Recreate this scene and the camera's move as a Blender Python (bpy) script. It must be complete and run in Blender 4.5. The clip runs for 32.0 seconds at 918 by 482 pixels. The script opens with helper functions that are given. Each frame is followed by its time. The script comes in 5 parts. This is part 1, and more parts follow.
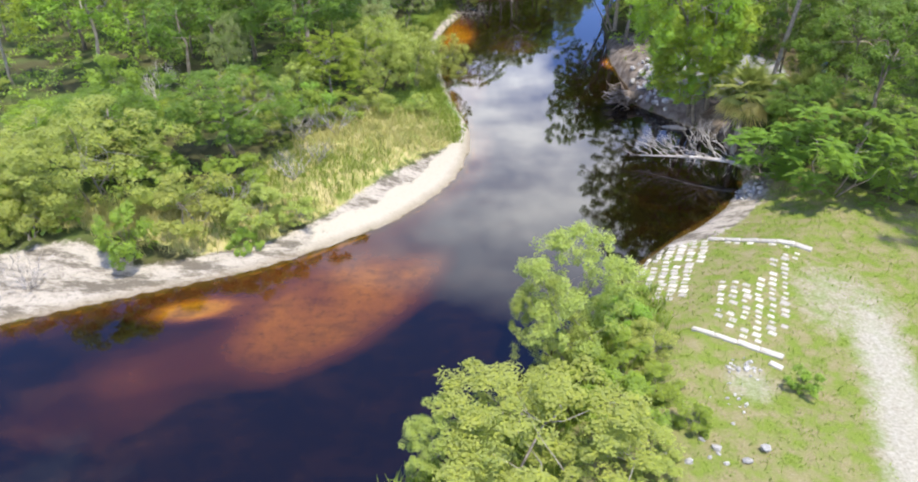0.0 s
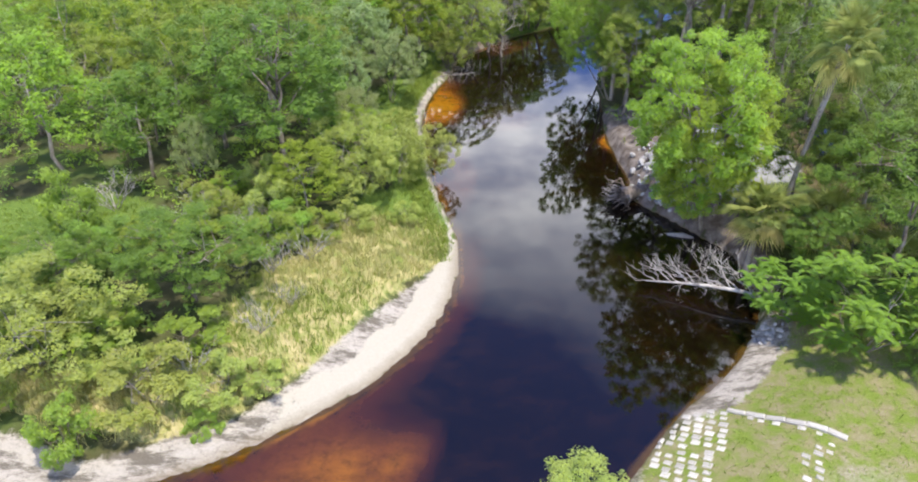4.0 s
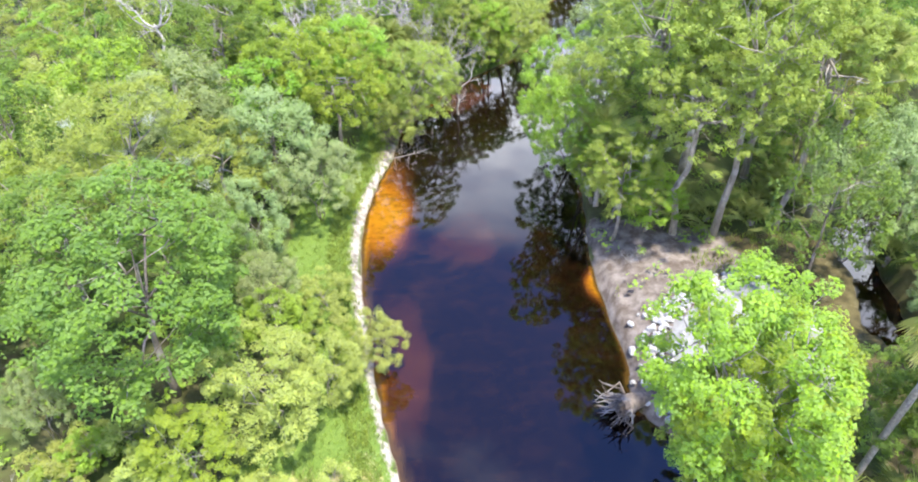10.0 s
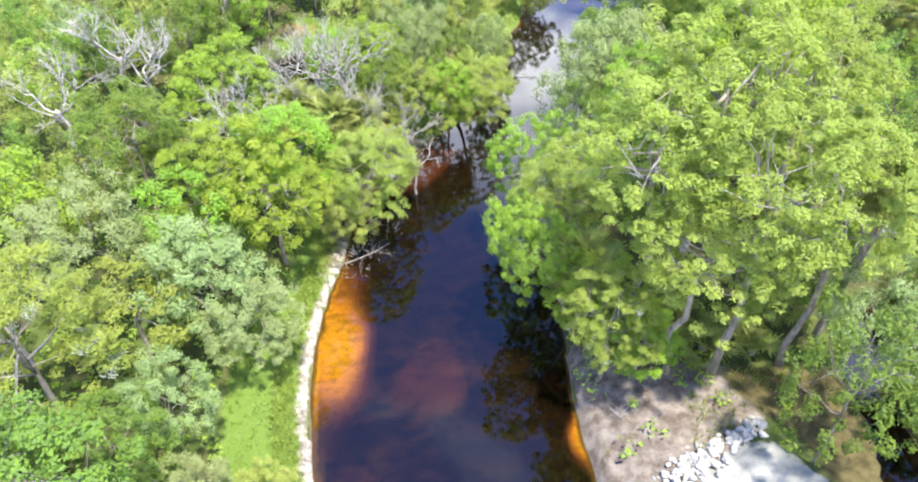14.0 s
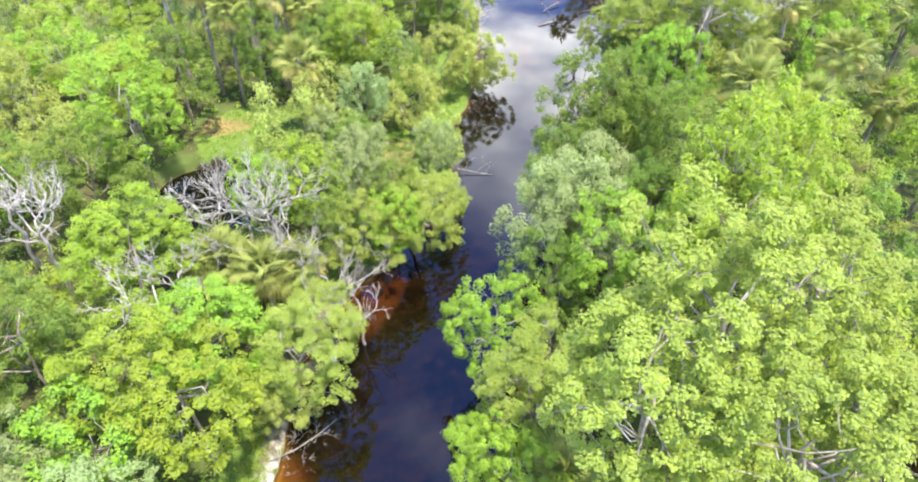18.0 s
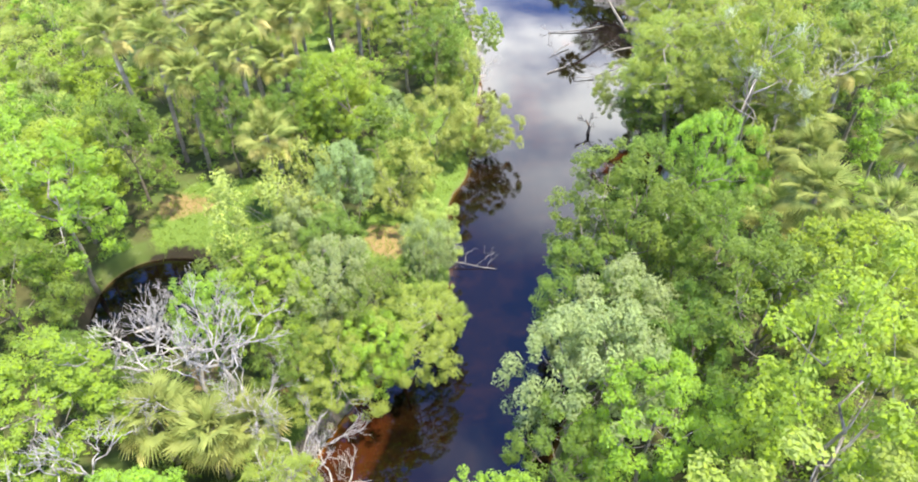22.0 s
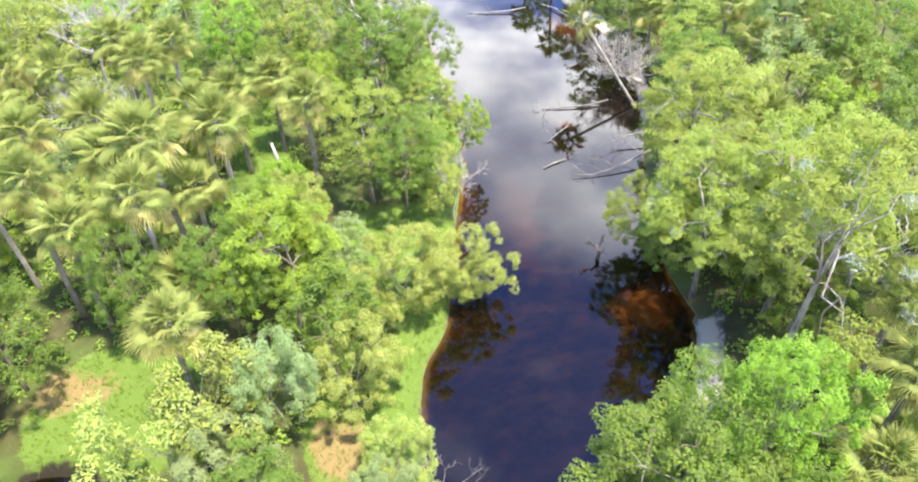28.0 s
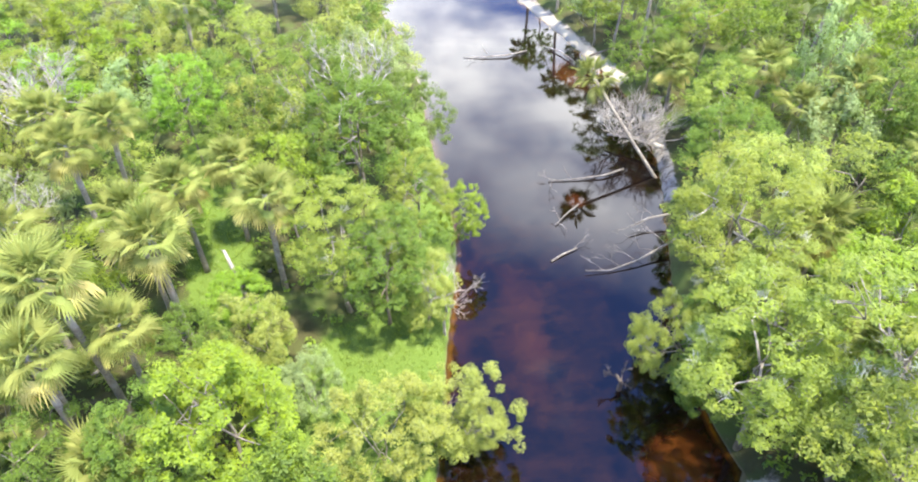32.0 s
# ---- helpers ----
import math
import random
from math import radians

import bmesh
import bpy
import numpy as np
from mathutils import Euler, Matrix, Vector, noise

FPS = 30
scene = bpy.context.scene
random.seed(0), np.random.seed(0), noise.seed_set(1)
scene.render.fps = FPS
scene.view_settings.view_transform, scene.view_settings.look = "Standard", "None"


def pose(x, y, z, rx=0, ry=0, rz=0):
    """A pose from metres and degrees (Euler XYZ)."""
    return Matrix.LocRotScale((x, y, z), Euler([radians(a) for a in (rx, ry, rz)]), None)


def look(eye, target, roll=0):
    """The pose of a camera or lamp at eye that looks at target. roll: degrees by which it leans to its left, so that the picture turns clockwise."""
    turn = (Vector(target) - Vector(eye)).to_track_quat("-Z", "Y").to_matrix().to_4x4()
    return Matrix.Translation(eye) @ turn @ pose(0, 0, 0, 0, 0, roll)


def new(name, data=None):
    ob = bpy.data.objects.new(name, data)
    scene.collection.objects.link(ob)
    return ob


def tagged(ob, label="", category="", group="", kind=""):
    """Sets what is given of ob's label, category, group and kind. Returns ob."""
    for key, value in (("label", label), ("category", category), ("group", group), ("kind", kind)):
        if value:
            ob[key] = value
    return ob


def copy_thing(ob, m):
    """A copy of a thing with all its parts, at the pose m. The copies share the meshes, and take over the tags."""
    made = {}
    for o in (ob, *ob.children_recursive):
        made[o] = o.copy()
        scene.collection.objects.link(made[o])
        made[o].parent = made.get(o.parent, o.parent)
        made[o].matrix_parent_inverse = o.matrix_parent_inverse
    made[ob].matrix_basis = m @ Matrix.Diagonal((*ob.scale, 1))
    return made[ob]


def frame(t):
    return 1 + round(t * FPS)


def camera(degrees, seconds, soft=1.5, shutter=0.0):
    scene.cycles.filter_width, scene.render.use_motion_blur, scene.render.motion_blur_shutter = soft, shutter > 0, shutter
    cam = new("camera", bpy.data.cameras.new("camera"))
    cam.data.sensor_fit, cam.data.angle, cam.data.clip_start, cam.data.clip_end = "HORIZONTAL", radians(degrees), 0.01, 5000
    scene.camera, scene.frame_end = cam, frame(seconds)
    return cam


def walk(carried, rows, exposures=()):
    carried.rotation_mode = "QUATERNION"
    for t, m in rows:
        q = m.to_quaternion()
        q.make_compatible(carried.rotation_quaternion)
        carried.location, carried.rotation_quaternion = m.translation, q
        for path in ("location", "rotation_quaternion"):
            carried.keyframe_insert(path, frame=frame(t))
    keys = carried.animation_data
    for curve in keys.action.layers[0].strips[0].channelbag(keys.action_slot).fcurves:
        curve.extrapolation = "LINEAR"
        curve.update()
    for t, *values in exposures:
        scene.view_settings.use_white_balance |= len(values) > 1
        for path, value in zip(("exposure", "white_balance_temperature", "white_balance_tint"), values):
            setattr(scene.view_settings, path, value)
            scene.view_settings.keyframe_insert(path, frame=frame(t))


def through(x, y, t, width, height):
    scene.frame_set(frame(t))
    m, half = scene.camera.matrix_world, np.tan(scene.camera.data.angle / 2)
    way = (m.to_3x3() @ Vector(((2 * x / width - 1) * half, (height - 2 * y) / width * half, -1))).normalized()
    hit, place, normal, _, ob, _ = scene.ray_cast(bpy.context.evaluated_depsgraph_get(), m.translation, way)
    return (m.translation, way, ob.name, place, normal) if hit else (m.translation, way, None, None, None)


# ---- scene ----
cam = camera(67.8, 32.0, soft=2.0)
METRES, EYE, TILT, LEAN, TURN = 80.0, 14.34, -31.5, 0.0, 0.0
ROWS = [
    (0.0, 0.0, 0.0, 0.0, -0.0, 0.0, -0.0),
    (0.5, 0.0008, -0.0021, 0.0055, -0.08, -0.04, 0.1),
    (1.0, 0.001, -0.0017, 0.0127, -0.17, -0.05, 0.23),
    (1.5, 0.0003, 0.001, 0.0209, -0.31, -0.03, 0.33),
    (2.0, 0.0, 0.0059, 0.0304, -0.42, -0.01, 0.41),
    (2.5, 0.0005, 0.0126, 0.0407, -0.45, 0.0, 0.48),
    (3.0, 0.0005, 0.0207, 0.052, -0.6, -0.01, 0.58),
    (3.5, 0.0011, 0.0295, 0.0638, -0.68, -0.02, 0.66),
    (4.0, 0.0026, 0.0388, 0.0763, -0.7, -0.04, 0.74),
    (4.5, 0.0035, 0.0485, 0.0895, -1.03, -0.08, 0.96),
    (6.5, 0.0078, 0.091, 0.1442, -1.53, -4.21, 1.35),
    (7.0, 0.0089, 0.1016, 0.1579, -1.85, -4.33, 1.53),
    (7.5, 0.0098, 0.1122, 0.1712, -2.85, -4.43, 2.14),
    (8.0, 0.0112, 0.1231, 0.1844, -3.7, -4.54, 2.69),
    (8.5, 0.0128, 0.1338, 0.1975, -3.79, -4.54, 2.74),
    (9.0, 0.0152, 0.1443, 0.2106, -3.76, -4.57, 2.81),
    (9.5, 0.0175, 0.1547, 0.2237, -3.7, -4.59, 2.9),
    (10.0, 0.0191, 0.1648, 0.2366, -3.73, -6.48, 2.94),
    (10.5, 0.0205, 0.1749, 0.2491, -3.81, -9.25, 2.95),
    (11.0, 0.0224, 0.1849, 0.2623, -3.83, -9.74, 2.96),
    (11.5, 0.0244, 0.1948, 0.2752, -5.16, -9.89, 3.79),
    (12.0, 0.0264, 0.2046, 0.2877, -6.41, -10.01, 4.57),
    (12.5, 0.0286, 0.2141, 0.3004, -6.86, -10.09, 4.86),
    (13.0, 0.0302, 0.2236, 0.312, -6.93, -9.98, 4.87),
    (13.5, 0.0322, 0.2329, 0.3245, -6.94, -9.98, 4.88),
    (14.0, 0.0351, 0.2426, 0.3366, -6.85, -9.93, 4.88),
    (14.5, 0.0376, 0.2521, 0.3487, -6.82, -9.88, 4.82),
    (16.5, 0.049, 0.2901, 0.3999, -9.48, -10.19, 6.53),
    (17.0, 0.0523, 0.2994, 0.4126, -10.79, -10.35, 7.33),
    (17.5, 0.0556, 0.3094, 0.4246, -11.01, -10.37, 7.46),
    (18.0, 0.0589, 0.322, 0.4332, -11.01, -10.37, 7.43),
    (18.5, 0.063, 0.3349, 0.4416, -10.95, -10.37, 7.41),
    (19.0, 0.0665, 0.3478, 0.4501, -10.96, -10.4, 7.38),
    (19.5, 0.0706, 0.3609, 0.4585, -10.95, -10.4, 7.39),
    (20.0, 0.0745, 0.3738, 0.467, -10.97, -10.4, 7.39),
    (20.5, 0.0785, 0.387, 0.4753, -10.97, -10.43, 7.41),
    (21.0, 0.0826, 0.4003, 0.4834, -10.95, -10.43, 7.4),
    (21.5, 0.0868, 0.4134, 0.4915, -10.92, -10.42, 7.38),
    (22.0, 0.0911, 0.4267, 0.4998, -10.9, -10.41, 7.38),
    (22.5, 0.095, 0.4399, 0.5083, -10.91, -10.41, 7.38),
    (23.0, 0.0993, 0.453, 0.5172, -10.88, -10.47, 7.37),
    (23.5, 0.1039, 0.4663, 0.5253, -10.86, -10.47, 7.38),
    (24.0, 0.1082, 0.4796, 0.5333, -10.86, -10.45, 7.34),
    (24.5, 0.1125, 0.4928, 0.5414, -10.87, -10.45, 7.3),
    (25.0, 0.1167, 0.5059, 0.5494, -10.89, -10.44, 7.26),
    (25.5, 0.121, 0.519, 0.5579, -10.91, -10.47, 7.28),
    (26.0, 0.1252, 0.532, 0.5663, -11.93, -10.6, 7.82),
    (26.5, 0.1297, 0.545, 0.5743, -12.14, -10.61, 7.91),
    (28.5, 0.1467, 0.5959, 0.6049, -12.17, -10.51, 8.01),
    (29.0, 0.1515, 0.6087, 0.6129, -12.15, -10.51, 8.03),
    (29.5, 0.1558, 0.6215, 0.621, -12.19, -10.51, 8.05),
    (30.0, 0.161, 0.6345, 0.6287, -12.18, -10.48, 8.11),
    (30.5, 0.1659, 0.6477, 0.6364, -12.17, -10.42, 8.14),
    (31.0, 0.17, 0.6613, 0.6452, -12.28, -10.47, 8.18),
    (31.5, 0.1751, 0.6752, 0.6547, -12.25, -10.53, 8.16),
    (32.0, 0.1797, 0.6896, 0.6634, -12.31, -10.51, 8.21),
]
EXPOSURES = [(0.0, 1.17, 6750, 10), (4.5, 1.1, 6600, 12), (7.0, 1.28, 6450, 13), (9.0, 1.8, 6450, 12), (12.0, 1.95, 6500, 11), (17.0, 2.02, 6850, 8), (21.0, 1.93, 6900, 8), (26.0, 2.07, 6900, 11), (32.0, 2.04, 6850, 10)]
walk(cam, [(t, pose(0, 0, EYE, TILT, LEAN, TURN) @ pose(METRES * x, METRES * y, METRES * z, 90 + pitch, roll, yaw)) for t, x, y, z, yaw, pitch, roll in ROWS], EXPOSURES)

# ---- sky and sun ----
SUN_ELEVATION, SUN_AZIMUTH = radians(75), radians(140)   # azimuth clockwise from +Y
world = bpy.data.worlds.new("sky")
scene.world = world
world.use_nodes = True


class Nodes:
    """Short hand for node trees."""

    def __init__(self, tree):
        self.tree = tree
        tree.nodes.clear()

    def add(self, kind, ins=(), **props):
        n = self.tree.nodes.new(kind)
        for k, v in props.items():
            setattr(n, k, v)
        for key, v in dict(ins).items():
            if hasattr(v, "is_linked"):
                self.tree.links.new(v, n.inputs[key])
            else:
                n.inputs[key].default_value = v
        return n

    def noise(self, vector, scale, detail=4.0, rough=0.55, out=0):
        return self.add("ShaderNodeTexNoise", {"Vector": vector, "Scale": scale, "Detail": detail, "Roughness": rough}).outputs[out]

    def ramp(self, fac, stops):
        n = self.add("ShaderNodeValToRGB", {"Fac": fac})
        e = n.color_ramp.elements
        while len(e) < len(stops):
            e.new(0.5)
        for el, (p, c) in zip(e, stops):
            el.position, el.color = p, (c, c, c, 1) if isinstance(c, (int, float)) else (*c, 1)
        return n.outputs["Color"]

    def mix(self, fac, a, b, blend="MIX"):
        n = self.add("ShaderNodeMix", data_type="RGBA", blend_type=blend)
        for i, v in ((0, fac), (6, a), (7, b)):
            if hasattr(v, "is_linked"):
                self.tree.links.new(v, n.inputs[i])
            else:
                n.inputs[i].default_value = v if i == 0 else (*v, 1)
        return n.outputs[2]

    def math(self, op, a, b=0.0, clamp=False):
        n = self.add("ShaderNodeMath", operation=op, use_clamp=clamp)
        for i, v in ((0, a), (1, b)):
            if hasattr(v, "is_linked"):
                self.tree.links.new(v, n.inputs[i])
            else:
                n.inputs[i].default_value = v
        return n.outputs[0]


def build_sky():
    w = Nodes(world.node_tree)
    sky = w.add("ShaderNodeTexSky", sky_type="NISHITA", sun_disc=False, sun_elevation=SUN_ELEVATION,
                sun_rotation=SUN_AZIMUTH, air_density=1.0, dust_density=0.2, ozone_density=4.0)
    way = w.add("ShaderNodeTexCoord").outputs["Generated"]
    sep = w.add("ShaderNodeSeparateXYZ", {"Vector": way})
    up = w.math("MAXIMUM", sep.outputs["Z"], 0.06)
    flat = w.add("ShaderNodeCombineXYZ", {"X": w.math("DIVIDE", sep.outputs["X"], up), "Y": w.math("DIVIDE", sep.outputs["Y"], up), "Z": 2.1})
    # a bank of cloud stands all round between a clear strip low down and the deep blue overhead; thin tufts drift above it, haze lies below
    tuft = w.noise(flat.outputs[0], 1.5, 6.0, 0.55)
    height = w.math("ADD", w.math("SUBTRACT", sep.outputs["Z"], w.math("MULTIPLY", sep.outputs["X"], 0.28)), w.math("MULTIPLY", w.math("SUBTRACT", tuft, 0.5), 0.32))
    bank = w.math("MULTIPLY", w.ramp(height, [(0.26, 0.0), (0.33, 1.0)]), w.ramp(height, [(0.42, 1.0), (0.6, 0.0)]))
    high = w.ramp(w.noise(flat.outputs[0], 2.3, 5.0, 0.5), [(0.62, 0.0), (0.8, 0.3)])
    haze = w.ramp(sep.outputs["Z"], [(0.02, 0.9), (0.16, 0.0)])
    bank = w.math("MULTIPLY", bank, w.ramp(w.noise(flat.outputs[0], 2.6, 6.0, 0.6), [(0.36, 0.4), (0.56, 1.0)]))
    cloud = w.math("MAXIMUM", w.math("MAXIMUM", bank, high), haze)
    col = w.mix(cloud, w.mix(0.6, sky.outputs[0], w.mix(1.0, sky.outputs[0], (0.55, 0.76, 1.65), "MULTIPLY")), (16.5, 17.2, 18.5))
    bg = w.add("ShaderNodeBackground", {"Color": col, "Strength": 0.115})
    w.add("ShaderNodeOutputWorld", {"Surface": bg.outputs[0]})


build_sky()
sun = new("sun", bpy.data.lights.new("sun", "SUN"))
sun.data.energy, sun.data.angle, sun.data.color = 3.15, radians(3.0), (1.0, 0.95, 0.86)
_s = Vector((math.sin(SUN_AZIMUTH) * math.cos(SUN_ELEVATION), math.cos(SUN_AZIMUTH) * math.cos(SUN_ELEVATION), math.sin(SUN_ELEVATION)))
sun.matrix_world = look(_s * 100, (0, 0, 0))

# ---- materials ----


def material(name):
    m = bpy.data.materials.new(name)
    m.use_nodes = True
    return m, Nodes(m.node_tree)


def finish(n, shader):
    n.add("ShaderNodeOutputMaterial", {"Surface": shader})


def leaf_material(name, dark, light, through=0.38, rough=0.55, hue=0.456, spread=0.044):
    """Leaves: colour varies from tree to tree, from spray to spray and from leaf to leaf; light shines through."""
    m, n = material(name)
    tree = n.add("ShaderNodeObjectInfo").outputs["Random"]
    leaf = n.add("ShaderNodeNewGeometry").outputs["Random Per Island"]
    place = n.add("ShaderNodeTexCoord").outputs["Object"]
    patch = n.noise(place, 0.9, 3.0)
    f = n.math("ADD", n.math("MULTIPLY", leaf, 0.3), n.math("MULTIPLY", n.math("SUBTRACT", patch, 0.25), 1.1), clamp=True)
    col = n.mix(f, dark, light)
    hsv = n.add("ShaderNodeHueSaturation", {"Hue": n.math("ADD", n.math("MULTIPLY", tree, spread), hue), "Saturation": n.math("ADD", n.math("MULTIPLY", leaf, 0.2), 0.84),
                                            "Value": n.math("ADD", n.math("MULTIPLY", tree, 0.3), 1.18), "Color": col}).outputs[0]
    front = n.add("ShaderNodeBsdfPrincipled", {"Base Color": hsv, "Roughness": rough, "Specular IOR Level": 0.12}).outputs[0]
    back = n.add("ShaderNodeBsdfTranslucent", {"Color": n.mix(0.3, hsv, (0.30, 0.46, 0.06))}).outputs[0]
    finish(n, n.add("ShaderNodeMixShader", {0: through, 1: front, 2: back}).outputs[0])
    return m


def bark_material(name, dark, light, scale=6.0, stretch=0.25):
    m, n = material(name)
    place = n.add("ShaderNodeTexCoord").outputs["Object"]
    st = n.add("ShaderNodeMapping", {"Vector": place, "Scale": (1, 1, stretch)}).outputs[0]
    grain = n.noise(st, scale, 6.0, 0.65)
    spots = n.noise(place, 1.3, 3.0)
    tree = n.add("ShaderNodeObjectInfo").outputs["Random"]
    col = n.mix(n.ramp(grain, [(0.35, 0.0), (0.65, 1.0)]), dark, light)
    col = n.mix(n.math("MULTIPLY", n.ramp(spots, [(0.5, 0.0), (0.62, 1.0)]), 0.55), col, tuple(0.5 * c + 0.22 for c in light))
    col = n.add("ShaderNodeHueSaturation", {"Value": n.math("ADD", n.math("MULTIPLY", tree, 0.5), 0.75), "Color": col}).outputs[0]
    bump = n.add("ShaderNodeBump", {"Height": grain, "Strength": 0.5, "Distance": 0.03}).outputs[0]
    finish(n, n.add("ShaderNodeBsdfPrincipled", {"Base Color": col, "Roughness": 0.85, "Normal": bump}).outputs[0])
    return m


def stone_material(name, dark, light, scale=5.0, rough=0.85):
    m, n = material(name)
    place = n.add("ShaderNodeTexCoord").outputs["Object"]
    one = n.add("ShaderNodeObjectInfo").outputs["Random"]
    grain, spots = n.noise(place, scale * 5, 6.0, 0.7), n.noise(place, scale, 3.0)
    f = n.math("ADD", n.math("MULTIPLY", grain, 0.55), n.math("MULTIPLY", spots, 0.6), clamp=True)
    col = n.mix(n.ramp(f, [(0.3, 0.0), (0.75, 1.0)]), dark, light)
    col = n.add("ShaderNodeHueSaturation", {"Value": n.math("ADD", n.math("MULTIPLY", one, 0.45), 0.75), "Color": col}).outputs[0]
    bump = n.add("ShaderNodeBump", {"Height": grain, "Strength": 0.4, "Distance": 0.02}).outputs[0]
    finish(n, n.add("ShaderNodeBsdfPrincipled", {"Base Color": col, "Roughness": rough, "Normal": bump}).outputs[0])
    return m


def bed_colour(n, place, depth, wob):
    """Sand and mud of the creek bed; the water's absorption at this depth in metres is painted in."""
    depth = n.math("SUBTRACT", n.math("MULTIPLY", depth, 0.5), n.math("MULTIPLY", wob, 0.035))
    # colour by depth stands in for light absorbed in the water
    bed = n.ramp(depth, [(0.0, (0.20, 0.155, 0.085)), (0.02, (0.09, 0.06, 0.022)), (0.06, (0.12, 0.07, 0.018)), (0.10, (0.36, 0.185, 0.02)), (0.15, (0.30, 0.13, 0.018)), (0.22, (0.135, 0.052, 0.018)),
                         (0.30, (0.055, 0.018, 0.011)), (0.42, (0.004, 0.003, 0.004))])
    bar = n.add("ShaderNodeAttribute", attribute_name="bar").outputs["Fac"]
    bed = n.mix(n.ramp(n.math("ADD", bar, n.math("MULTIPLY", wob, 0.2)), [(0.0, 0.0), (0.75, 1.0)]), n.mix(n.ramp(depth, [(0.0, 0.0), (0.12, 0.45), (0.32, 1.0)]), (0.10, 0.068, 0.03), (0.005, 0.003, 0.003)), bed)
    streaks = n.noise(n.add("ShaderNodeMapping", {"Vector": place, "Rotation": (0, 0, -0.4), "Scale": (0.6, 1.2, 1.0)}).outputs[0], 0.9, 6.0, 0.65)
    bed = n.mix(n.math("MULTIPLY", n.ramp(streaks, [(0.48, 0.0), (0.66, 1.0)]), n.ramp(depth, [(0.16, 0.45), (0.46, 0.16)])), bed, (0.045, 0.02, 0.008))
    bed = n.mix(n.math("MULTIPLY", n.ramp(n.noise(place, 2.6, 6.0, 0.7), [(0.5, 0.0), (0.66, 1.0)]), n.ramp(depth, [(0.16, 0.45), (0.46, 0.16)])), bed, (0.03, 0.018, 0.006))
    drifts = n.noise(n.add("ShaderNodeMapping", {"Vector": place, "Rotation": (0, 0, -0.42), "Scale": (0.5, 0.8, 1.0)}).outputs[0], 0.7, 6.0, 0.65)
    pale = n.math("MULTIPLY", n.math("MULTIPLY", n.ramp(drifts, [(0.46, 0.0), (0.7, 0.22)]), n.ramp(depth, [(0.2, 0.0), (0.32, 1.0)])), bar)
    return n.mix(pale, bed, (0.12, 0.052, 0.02))


